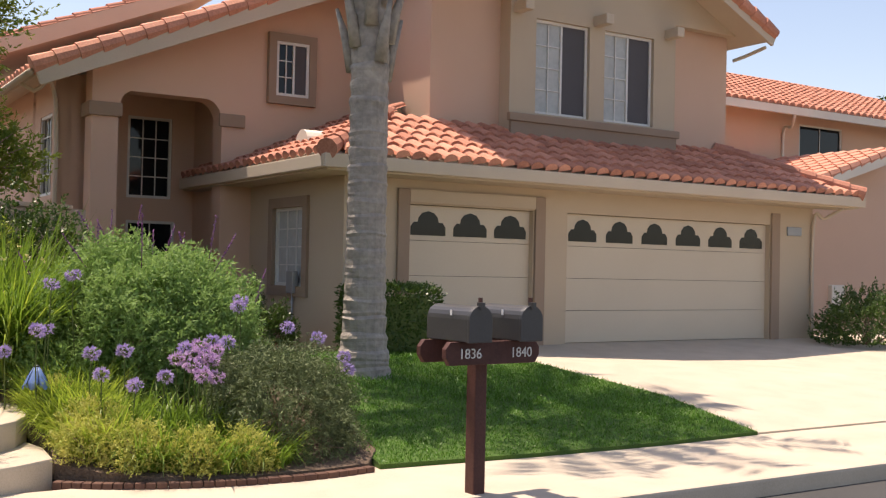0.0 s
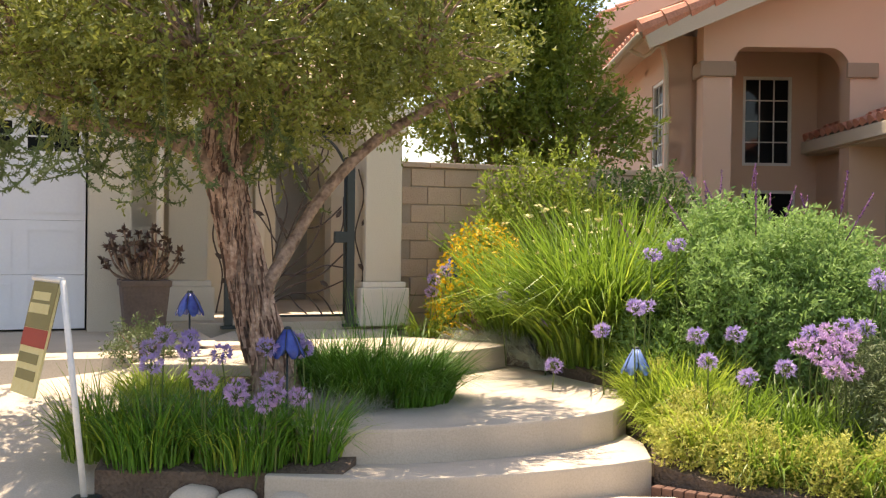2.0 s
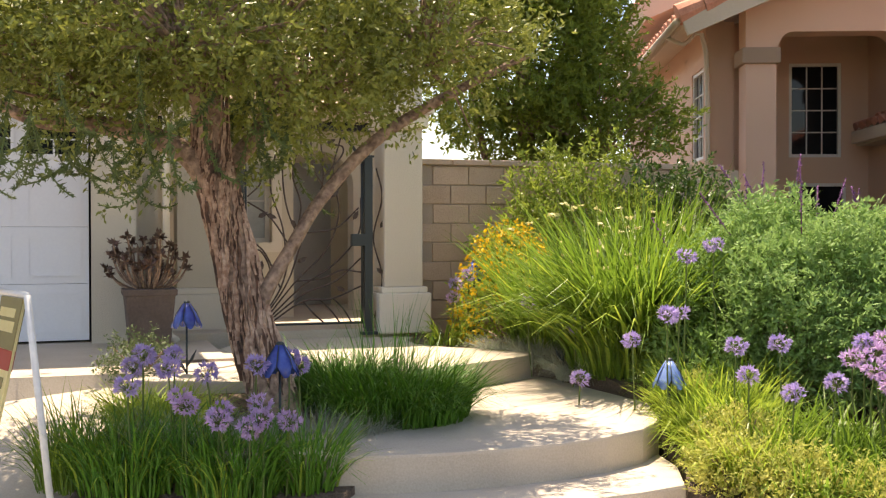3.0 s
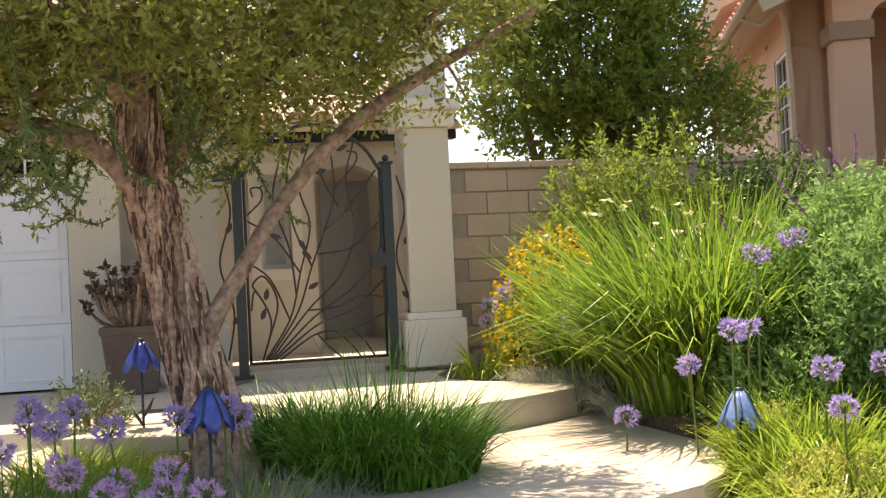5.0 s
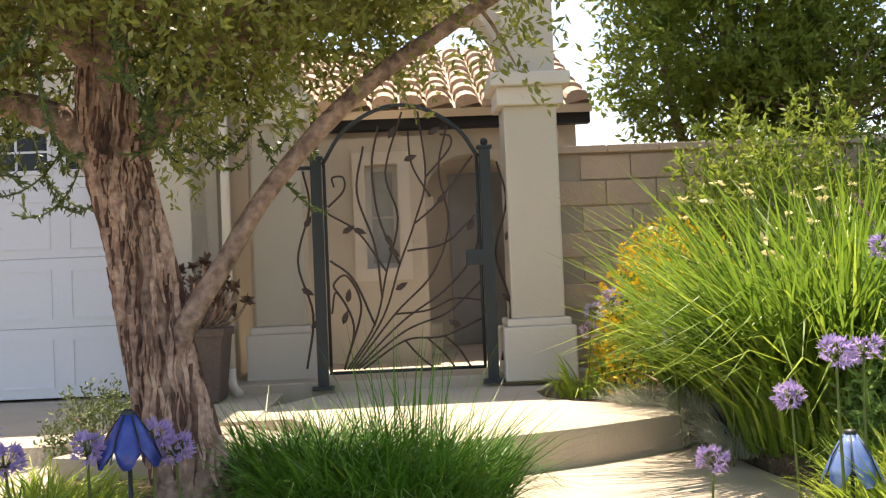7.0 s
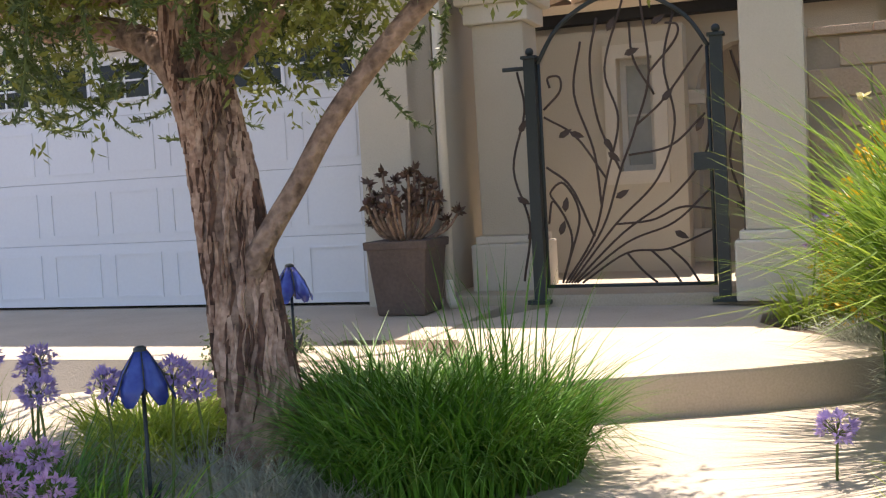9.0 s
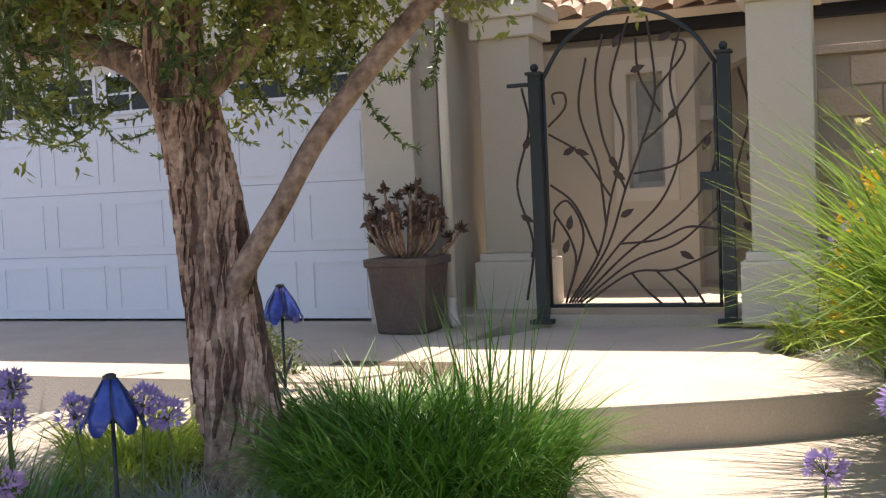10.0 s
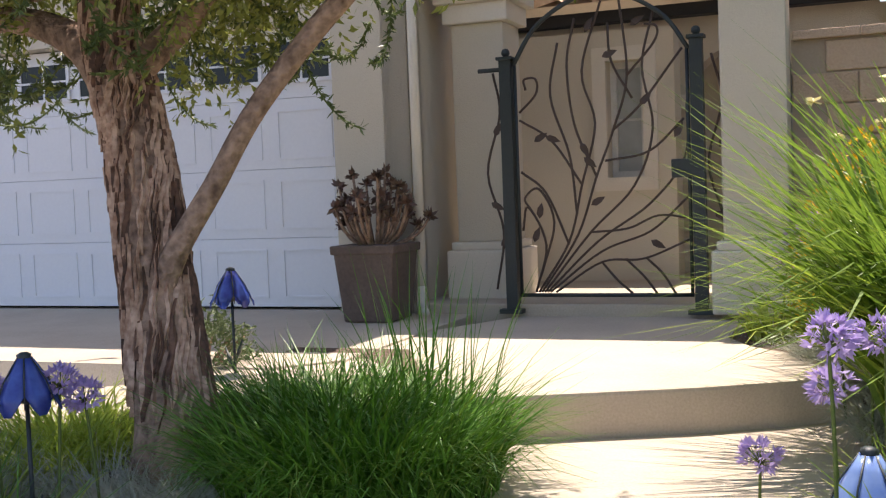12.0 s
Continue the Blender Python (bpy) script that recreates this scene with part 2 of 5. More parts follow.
def tube(name, paths, mat, parent=None, sides=6, smooth=True):
    """Round bars along paths of (x, y, z, radius), joined in one mesh."""
    V, F = [], []
    for path in paths:
        P = [Vector(p[:3]) for p in path]
        for i, p in enumerate(path):
            d = (P[min(i + 1, len(P) - 1)] - P[max(i - 1, 0)])
            d = d.normalized() if d.length > 1e-9 else Vector((0, 0, 1))
            if i == 0:
                a = d.cross(Vector((0, 0, 1)) if abs(d.z) < 0.9 else Vector((1, 0, 0))).normalized()
            else:
                a = (a - d * a.dot(d)).normalized()
            b = d.cross(a)
            for k in range(sides):
                w = 2 * math.pi * k / sides
                V.append(P[i] + (a * math.cos(w) + b * math.sin(w)) * p[3])
        base = len(V) - len(path) * sides
        for i in range(len(path) - 1):
            for k in range(sides):
                F.append((base + i * sides + k, base + i * sides + (k + 1) % sides, base + (i + 1) * sides + (k + 1) % sides, base + (i + 1) * sides + k))
        F.append(tuple(base + k for k in range(sides))[::-1])
        F.append(tuple(base + (len(path) - 1) * sides + k for k in range(sides)))
    return mesh_ob(name, V, F, mat, parent, smooth)


def bend(points, n=12):
    """A smooth line through points (tuples of any length)."""
    P = [np.array(p, float) for p in points]
    P = [2 * P[0] - P[1]] + P + [2 * P[-1] - P[-2]]
    out = []
    for i in range(1, len(P) - 2):
        for k in range(n):
            t = k / n
            a, b, c, d = P[i - 1:i + 3]
            out.append(0.5 * (2 * b + (c - a) * t + (2 * a - 5 * b + 4 * c - d) * t * t + (3 * b - a - 3 * c + d) * t ** 3))
    out.append(P[-2])
    return [tuple(p) for p in out]


rng = np.random.default_rng(7)


def unit(v):
    return v / np.maximum(np.linalg.norm(v, axis=-1, keepdims=True), 1e-9)


def leaves(name, p, d, length, width, mat, parent=None):
    """A folded leaf at every point p, pointing along d."""
    n = len(p)
    d = unit(d)
    side = unit(np.cross(d, unit(rng.normal(size=(n, 3)))))
    up = np.cross(side, d)
    L = (length * rng.uniform(0.6, 1.25, n))[:, None]
    W = (width * rng.uniform(0.7, 1.2, n))[:, None]
    mid = p + d * L * 0.45 + up * L * 0.05
    tip = p + d * L - up * L * 0.12
    v = np.stack([p, mid + side * W / 2 - up * W * 0.2, tip, mid - side * W / 2 - up * W * 0.2], axis=1)
    return quads_ob(name, v, mat, parent)


def blades(name, base, out, height, reach, width, mat, parent=None, segs=4, droop=0.35):
    """Grass blades rising from base points and arching along out."""
    n = len(base)
    h = (height * rng.uniform(0.55, 1.1, n))[:, None]
    r = (reach * rng.uniform(0.3, 1.15, n))[:, None]
    w = (width * rng.uniform(0.7, 1.2, n))[:, None]
    o = np.concatenate([unit(out[:, :2]), np.zeros((n, 1))], axis=1)
    turn = rng.normal(0, 0.5, n)
    o = np.stack([o[:, 0] * np.cos(turn) - o[:, 1] * np.sin(turn), o[:, 0] * np.sin(turn) + o[:, 1] * np.cos(turn), o[:, 2]], axis=1)
    s = np.stack([-o[:, 1], o[:, 0], np.zeros(n)], axis=1)
    tw = rng.normal(0, 0.7, n)[:, None]
    s = unit(s * np.cos(tw) + o * np.sin(tw))
    droops = (droop * rng.uniform(0.1, 1.6, n))[:, None]
    up = np.array([0, 0, 1.0])
    rows = []
    for i in range(segs + 1):
        t = i / segs
        c = base + o * r * t ** 1.7 + up * h * (t - droops * t ** 3)
        k = (1 - t ** 2.2) * 0.95 + 0.05
        rows.append((c - s * w * k / 2, c + s * w * k / 2))
    q = [np.stack([rows[i][0], rows[i][1], rows[i + 1][1], rows[i + 1][0]], axis=1) for i in range(segs)]
    return quads_ob(name, np.concatenate(q), mat, parent)


def disk(n, r):
    a, q = rng.uniform(0, 2 * math.pi, n), np.sqrt(rng.uniform(0, 1, n)) * r
    return np.stack([q * np.cos(a), q * np.sin(a), np.zeros(n)], axis=1)


def thing(name, x, y, z, label, category, group="", rz=0.0, kind=""):
    e = new(name)
    e.empty_display_size = 0.1
    e.matrix_world = pose(x, y, z, 0, 0, rz)
    return tagged(e, label, category, group, kind)


def clump(name, x, y, z, radius, height, reach, n, width, mat, label, category="plant", group="", droop=0.35, old=None):
    e = thing(name, x, y, z, label, category, group)
    b = disk(n, radius)
    tagged(blades("blades", b - np.array([0, 0, 0.03]), b + rng.normal(0, radius * 0.3, b.shape), height, reach, width, mat, e, droop=droop), kind="stuff")
    if old:
        b = disk(n // 7, radius)
        tagged(blades("dry_blades", b, b + rng.normal(0, radius * 0.3, b.shape), height * 0.85, reach * 1.1, width, old, e, droop=droop), kind="stuff")
    return e


def shrub(name, x, y, z, rx, ry, h, n, length, width, mat, label, category="bush", seed=0, rise=0.6, stems=14, hang=0.0):
    """A bush of leafy sprigs over a lumpy mound, on stems from one foot."""
    e = thing(name, x, y, z, label, category)
    k = n // 12
    a = unit(rng.normal(size=(k, 3)))
    a[:, 2] = np.abs(a[:, 2])
    lump = np.array([1 + 0.22 * noise.noise(Vector((p[0] * 2.2 + seed, p[1] * 2.2, p[2] * 2.2))) + 0.12 * noise.noise(Vector((p[0] * 5 + seed, p[1] * 5, p[2] * 5))) for p in a])
    depth = rng.uniform(0.55, 1.02, k) ** 0.6
    c = a * np.array([rx, ry, h]) * (lump * depth)[:, None]
    out = unit(a * np.array([1 / rx, 1 / ry, 1 / h]) + np.array([0, 0, rise]) + rng.normal(0, 0.35, (k, 3)) - np.array([0, 0, hang]))
    s = rng.uniform(0, 1, (k, 12, 1))
    p = c[:, None, :] + out[:, None, :] * (s - 0.6) * length * 3.2 + rng.normal(0, 0.012, (k, 12, 3))
    d = out[:, None, :] * 0.6 + rng.normal(0, 0.6, (k, 12, 3))
    p = p.reshape(-1, 3)
    p[:, 2] = np.maximum(p[:, 2], 0.01)
    tagged(leaves("leaves", p, d.reshape(-1, 3), length, width, mat, e), kind="stuff")
    st = []
    for i in rng.integers(0, k, stems):
        q = c[i]
        st.append(bend([(q[0] * 0.1, q[1] * 0.1, -0.03, 0.014), (q[0] * 0.45, q[1] * 0.45, q[2] * 0.55, 0.01), (q[0] * 0.95, q[1] * 0.95, q[2] * 0.95, 0.004)], 4))
    tube("stem", st, M_BARK, e, 5)
    return e

# ---- ground, street, pavement, steps ----
tagged(mesh_ob("ground", [(-600, -600, -0.69), (600, -600, -0.69), (600, 900, -0.69), (-600, 900, -0.69)], [(0, 1, 2, 3)], M_SOIL), kind="structure")
tagged(box("road", (-80, -22, -0.8), (80, -7.65, -0.655), M_STREET), "dark asphalt residential street", "road", kind="structure")
curb = tagged(prism("pavement", [(-60, -7.65), (60, -7.65), (60, -5.6), (-60, -5.6)], -0.8, lambda x, y: -0.505 + (y + 7.65) * 0.006, M_CONC, bevel=0.03), "sunlit pale concrete pavement and kerb", "pavement", kind="structure")
def lot(x, y):
    return min(0.0, -0.49 + max(0, y + 6.0) * 0.118)
driveway = tagged(prism("driveway_pale_concrete", [(-2.25, -5.98), (-2.0, -4.4), (-2.45, -2.2), (-3.0, -1.0), (-3.0, 0.3), (8.5, 0.3), (8.5, -5.98)], -0.75, lambda x, y: lot(x, y) + 0.012, M_CONC), "sloping pale concrete driveway before the garage", "driveway", kind="structure")
LAWN = [(-6.75, -5.95), (-5.2, -6.05), (-3.6, -6.08), (-2.25, -6.0), (-2.02, -4.4), (-2.47, -2.2), (-3.02, -1.0), (-4.2, -0.9), (-6.2, -0.6), (-6.3, -3.0)]
tagged(prism("lawn", LAWN, -0.75, lambda x, y: lot(x, y) + 0.03, M_LAWNBASE), "short green lawn", "lawn", kind="structure")


def inside(x, y, poly):
    c = False
    for (x1, y1), (x2, y2) in zip(poly, poly[1:] + poly[:1]):
        if (y1 > y) != (y2 > y) and x < (x2 - x1) * (y - y1) / (y2 - y1) + x1:
            c = not c
    return c


gp = [(x, y) for x, y in zip(rng.uniform(-6.9, -2.0, 56000), rng.uniform(-6.15, -0.6, 56000)) if inside(x, y, LAWN)]
gb = np.array([(x, y, lot(x, y) + 0.02) for x, y in gp])
tagged(blades("lawn_grass", gb, rng.normal(size=gb.shape), 0.065, 0.045, 0.009, M_GRASS, segs=2), "short mown green grass of the lawn", "grass", kind="stuff")

STEP1 = [(-11.6, -6.02), (-11.19, -6.08), (-10.85, -6.07), (-10.5, -6.02), (-10.15, -5.90), (-9.8, -5.74), (-9.5, -5.58), (-9.24, -5.40), (-9.2, -4.9), (-9.3, -4.3), (-11.6, -4.3)]
STEP2 = [(-11.9, -5.70), (-11.3, -5.73), (-10.87, -5.68), (-10.55, -5.6), (-10.25, -5.48), (-9.92, -5.30), (-9.65, -5.10), (-9.40, -4.83), (-9.25, -4.5), (-9.2, -3.8), (-9.6, -2.95), (-9.9, -2.3), (-11.2, -2.6), (-11.9, -4.0)]
STEP3 = [(-11.7, -4.2), (-11.3, -3.86), (-11.0, -3.60), (-10.68, -3.28), (-10.42, -3.02), (-10.18, -2.72), (-10.0, -2.46), (-9.98, -2.3), (-10.4, -2.02), (-10.75, -1.86), (-11.0, -1.62), (-11.15, -1.25), (-11.0, 0.5), (-12.6, 0.5), (-12.9, -4.2)]
tagged(prism("step_lower", STEP1, -0.75, -0.30, M_CONC, bevel=0.018), "curved pale concrete garden step", "step", kind="structure")
tagged(prism("step_middle", STEP2, -0.75, -0.085, M_CONC, bevel=0.018), "broad curved pale concrete landing step", "step", kind="structure")
tagged(prism("step_upper", STEP3, -0.75, 0.115, M_CONC, bevel=0.018), "pale concrete landing before the garden gate", "step", kind="structure")
HM = pose(-12.75, -1.35, 0, 0, 0, 21)


def at_house(u, v):
    p = HM @ Vector((u, v, 0))
    return p.x, p.y


AP = [at_house(-6.3, 1.0), at_house(-6.3, -2.3), at_house(-0.6, -2.3), at_house(-0.3, -2.0), at_house(-0.3, 1.0)]
tagged(prism("apron", AP, -0.75, 0.128, M_CONC, bevel=0.01), "pale concrete apron in front of the garage", "driveway", kind="structure")
DR = [at_house(-6.3, -2.3), (-17.8, -6.05), (-12.3, -6.05), (-12.25, -4.9), at_house(-0.5, -2.3)]
tagged(prism("driveway", DR, -0.75, lambda x, y: -0.49 if y < -5.9 else (-0.2 if y < -4.5 and x > -13 else 0.12), M_CONC), "pale concrete driveway", "driveway", kind="structure")



def soil(x, y):
    return min(0.1, -0.44 + max(0, y + 5.9) * 0.17)


BED_R = [(-9.22, -5.36), (-8.95, -5.62), (-8.6, -5.80), (-8.2, -5.93), (-7.8, -5.99), (-7.3, -6.0), (-6.85, -5.93), (-6.6, -5.6), (-6.3, -3.0), (-6.1, -0.5), (-6.1, 3.0), (-10.9, 1.0), (-11.1, -1.2), (-10.95, -1.66), (-10.7, -1.9), (-10.35, -2.1), (-9.9, -2.4), (-9.57, -2.95), (-9.17, -3.8), (-9.22, -4.5), (-9.16, -4.9)]
tagged(prism("bed_soil", BED_R, -0.74, soil, M_SOIL), "dark brown garden soil", "soil", kind="structure")
BED_L = [(-12.6, -5.95), (-11.15, -5.98), (-11.05, -5.5), (-10.75, -4.6), (-10.85, -4.0), (-11.25, -3.78), (-12.2, -2.95), (-12.85, -3.2), (-12.75, -4.5)]
tagged(prism("bed_soil_tree", BED_L, -0.74, lambda x, y: min(0.14, -0.3 + max(0, y + 5.95) * 0.19), M_SOIL), "dark brown soil under the tree", "soil", kind="structure")
# brick edging of the bed
edge_b = tagged(new("bed_edging"), "low dark red brick edging of the flower bed", "edging", kind="structure")
edge_pts = bend([(-9.25, -5.5), (-8.95, -5.72), (-8.6, -5.88), (-8.2, -6.0), (-7.8, -6.06), (-7.3, -6.07), (-6.85, -6.0)], 5)
brick_me = None
for (x1, y1), (x2, y2) in zip(edge_pts, edge_pts[1:]):
    L = math.hypot(x2 - x1, y2 - y1)
    if brick_me is None:
        ob = box("brick", (-0.045, -0.04, -0.1), (0.045, 0.04, 0.045), M_BRICK, edge_b, bevel=0.008)
        brick_me = ob.data
    else:
        ob = new("brick", brick_me)
        ob.parent = edge_b
    ob.matrix_world = pose((x1 + x2) / 2, (y1 + y2) / 2, -0.495, 0, 0, math.degrees(math.atan2(y2 - y1, x2 - x1))) @ Matrix.Diagonal((L / 0.098, 1, 1, 1))


# ---- tiled roofs ----
def tile_mesh(mat):
    V, F = [], []
    for y, k in ((0, 1.0), (0.44, 0.86)):
        for i in range(7):
            a = math.pi * i / 6
            V.append((-math.cos(a) * 0.115 * k, y, math.sin(a) * 0.085 * k + (0.035 if y == 0 else 0.0)))
        V.append((0.15 * k, y, 0.012 if y == 0 else -0.01))
        V.append((-0.115 * k, y, -0.02))
    for i in range(7):
        F.append((i, i + 1, 9 + i + 1, 9 + i))
    F.append((0, 1, 2, 3, 4, 5, 6, 8))
    me = bpy.data.meshes.new("tile")
    me.from_pydata(V, [], F)
    me.materials.append(mat)
    return me


def tiled(parent, m, width, rows, keep, mat, singles, under=True, slope_len=None):
    """Barrel tiles on a slope: local x along the eave, y up the slope, z off it. keep(x, y) cuts hips and valleys."""
    me, base = tile_mesh(mat), np.array([0.0])
    cols = int(width / 0.265)
    mv = np.array([v.co for v in me.vertices])
    mf = [tuple(p.vertices) for p in me.polygons]
    V, F = [], []
    for r in range(rows):
        for c in range(cols):
            x, y = (c + 0.5) * 0.265, r * 0.36
            if not keep(x, y + 0.2):
                continue
            w = m @ Matrix.Translation((x + rng.normal(0, 0.004), y + rng.normal(0, 0.006), 0.02 + rng.normal(0, 0.003)))
            if singles:
                ob = new("tile", me)
                ob.parent = parent
                ob.matrix_world = w
            else:
                k = len(V)
                V += [tuple(w @ Vector(p)) for p in mv]
                F += [tuple(k + i for i in f) for f in mf]
    if not singles:
        tagged(mesh_ob("tiles", V, F, mat, parent), kind="stuff")


def slope(eave_a, eave_b, pitch):
    """The frame of a roof slope that rises to the left of the line from eave_a to eave_b."""
    a, b = Vector(eave_a), Vector(eave_b)
    x = (b - a).normalized()
    side = Vector((-x.y, x.x, 0))
    y = side * math.cos(radians(pitch)) + Vector((0, 0, 1)) * math.sin(radians(pitch))
    z = x.cross(y)
    m = Matrix((x, y, z)).transposed().to_4x4()
    m.translation = a
    return m, (b - a).length


def sheet(name, pts, thick, mat, parent, m):
    bm = bmesh.new()
    a = [bm.verts.new(m @ Vector((x, y, 0))) for x, y in pts]
    b = [bm.verts.new(m @ Vector((x, y, -thick))) for x, y in pts]
    bm.faces.new(a)
    bm.faces.new(b[::-1])
    n = len(pts)
    for i in range(n):
        bm.faces.new((a[i], b[i], b[(i + 1) % n], a[(i + 1) % n]))
    return bm_ob(name, bm, mat, parent)


def window(parent, m, w, h, cols, rows, glass=M_GLASS, name="window", fr=0.05, screen=0.0):
    """A framed window in the local xz plane, glass set back, with glazing bars. screen: share of the width behind an insect screen."""
    bm = bmesh.new()
    for lo, hi in (((0, 0.02, 0), (fr, 0.09, h)), ((w - fr, 0.02, 0), (w, 0.09, h)), ((fr, 0.02, 0), (w - fr, 0.09, fr)), ((fr, 0.02, h - fr), (w - fr, 0.09, h))):
        add_box(bm, lo, hi, m)
    gw = (w - 2 * fr) * (1 - screen)
    for i in range(1, cols):
        x = fr + gw * i / cols
        add_box(bm, (x - 0.009, 0.04, fr), (x + 0.009, 0.06, h - fr), m)
    for j in range(1, rows):
        z = fr + (h - 2 * fr) * j / rows
        add_box(bm, (fr, 0.041, z - 0.009), (fr + gw, 0.061, z + 0.009), m)
    if screen:
        add_box(bm, (fr + gw - 0.02, 0.035, fr), (fr + gw + 0.02, 0.065, h - fr), m)
    f = bm_ob("window_frame", bm, M_FRAME, parent)
    box("pane", (fr, 0.065, fr), (w - fr, 0.075, h - fr), glass, parent, m)
    if screen:
        box("insect_screen", (fr + gw + 0.02, 0.045, fr), (w - fr, 0.055, h - fr), M_SCREEN, parent, m)


def trim_round(parent, m, w, h, t, mat, proud=0.05, cut=0.0, name="window_surround"):
    bm = bmesh.new()
    for lo, hi in (((-t, -proud, -t), (0, 0.02, h + t)), ((w, -proud, -t), (w + t, 0.02, h + t)), ((0, -proud, -t), (w, 0.02, 0)), ((0, -proud, h), (w, 0.02, h + t))):
        add_box(bm, lo, hi, m)
    return bm_ob(name, bm, mat, parent)


def at(x, y, z, rz=0):
    return pose(x, y, z, 0, 0, rz)


# ---- neighbour's house ----
nb = thing("house", 0, 0, 0, "two-storey pink-tan stucco house with terracotta tile roof", "house")
S = {}
wall("wall", at(-4.1, 0, 0), 10.2, -0.6, 2.95, 0.25, [(1.1, 3.4, -0.6, 2.14), (4.1, 8.98, -0.6, 2.14)], M_TAN, nb)
wall("wall", at(-4.1, 5.6, 0, -90), 5.35, -0.6, 2.95, 0.25, [(3.15, 4.3, 0.86, 2.1)], M_TAN, nb)
wall("wall", at(6.1, 0.25, 0, 90), 8.75, -0.6, 2.95, 0.25, [], M_TAN, nb)
# upper block
wall("wall", at(-1.9, 1.3, 0), 6.95, 2.9, 6.35, 0.25, [(1.95, 3.15, 3.9, 5.55), (3.5, 4.7, 3.9, 5.55)], M_STUCCO, nb)
wall("wall", at(-1.9, 5.0, 0, -90), 3.45, 2.9, 7.4, 0.25, [], M_STUCCO, nb)
wall("wall", at(5.05, 1.55, 0, 90), 7.75, 2.9, 5.9, 0.25, [], M_STUCCO, nb)
# projecting bay round the two windows
bay = bmesh.new()
for lo, hi in (((-0.5, 1.0, 3.2), (0.05, 1.32, 6.0)), ((1.25, 1.0, 3.9), (1.6, 1.32, 5.55)), ((2.8, 1.0, 3.2), (3.35, 1.32, 6.0)), ((0.05, 1.0, 5.55), (2.8, 1.32, 6.4)), ((0.05, 1.0, 3.2), (2.8, 1.32, 3.9))):
    add_box(bay, lo, hi)
bm_ob("bay", bay, M_TAN, nb)
box("sill", (-0.55, 0.9, 3.72), (3.4, 1.0, 3.86), M_BAND, nb, bevel=0.02)
box("apron_panel", (-0.5, 0.94, 3.2), (3.35, 0.998, 3.72), M_BAND, nb)
for x in (0.05, 1.6):
    window(nb, at(x, 1.05, 3.9), 1.2, 1.65, 2, 4, M_PALEPANE, screen=0.48)
for x in (-0.35, 1.42, 3.15):
    box("bracket", (x - 0.09, 0.65, 5.58), (x + 0.09, 1.0, 5.76), M_FASCIA, nb, bevel=0.02)
# gable over the bay
extrude_poly("gable_wall", [(-0.6, 5.9), (5.05, 5.9), (5.05, 6.0), (1.45, 7.6), (-0.6, 6.5)], 0.2, at(0, 1.05, 0), M_TAN, nb)
for a, b in (((1.45, 0.35, 7.75), (5.4, 0.35, 5.84)), ((-2.15, 0.35, 6.05), (1.45, 0.35, 7.75))):
    ang = math.degrees(math.atan2(b[2] - a[2], b[0] - a[0]))
    L = math.hypot(b[0] - a[0], b[2] - a[2])
    m = Matrix.Translation(a) @ Euler((0, -radians(ang), 0)).to_matrix().to_4x4()
    box("rake_board", (0, 0, -0.22), (L, 0.06, -0.02), M_FASCIA, nb, m)
    box("roof_deck", (0, 0.06, -0.1), (L, 8.5, 0.0), M_FASCIA, nb, m)
    bm = bmesh.new()
    for i in range(int(L / 0.36)):
        bmesh.ops.create_cone(bm, segments=10, radius1=0.14, radius2=0.11, depth=0.4, cap_ends=True, matrix=m @ Matrix.Translation((i * 0.36 + 0.2, 0.03, 0.03)) @ Euler((0, radians(90), 0)).to_matrix().to_4x4())
    bm_ob("rake_tiles", bm, M_TILE, nb)
for x in (4.6, 0.4):
    box("outlooker", (x, 0.4, 5.72 + (0.45 if x > 3 else 0.9)), (x + 0.12, 1.3, 5.86 + (0.45 if x > 3 else 0.9)), M_FASCIA, nb)
tube("gutter_pipe", [bend([(5.38, 0.6, 5.66, 0.035), (5.3, 1.0, 5.55, 0.035), (5.12, 1.2, 5.45, 0.035)], 4)], M_FASCIA, nb)
# lower roof round the garage
mF, wF = slope((-4.7, -0.62, 2.72), (6.75, -0.62, 2.72), 24)
sheet("roof_deck", [(0, 0), (wF, 0), (wF - 1.95, 2.15), (1.95, 2.15)], 0.1, M_FASCIA, nb, mF)
mS, wS = slope((-4.7, 5.3, 2.72), (-4.7, -0.62, 2.72), 24)
sheet("roof_deck", [(0, 0), (wS, 0), (wS - 2.85, 3.05), (0, 3.05)], 0.1, M_FASCIA, nb, mS)
box("fascia", (-4.75, -0.68, 2.53), (6.8, -0.6, 2.72), M_FASCIA, nb, bevel=0.015)
box("fascia", (-4.76, -0.6, 2.53), (-4.68, 5.3, 2.72), M_FASCIA, nb, bevel=0.015)
box("soffit", (-4.68, -0.6, 2.5), (6.7, 0.0, 2.54), M_TAN, nb)
box("soffit", (-4.68, 0.0, 2.5), (-4.1, 5.3, 2.54), M_TAN, nb)
tiled(nb, mF, wF, 6, lambda x, y: x > y * 0.93 and x < wF - y * 0.93, M_TILE, True)
tiled(nb, mS, wS, 8, lambda x, y: x < wS - y * 0.93, M_TILE, False)
bm = bmesh.new()
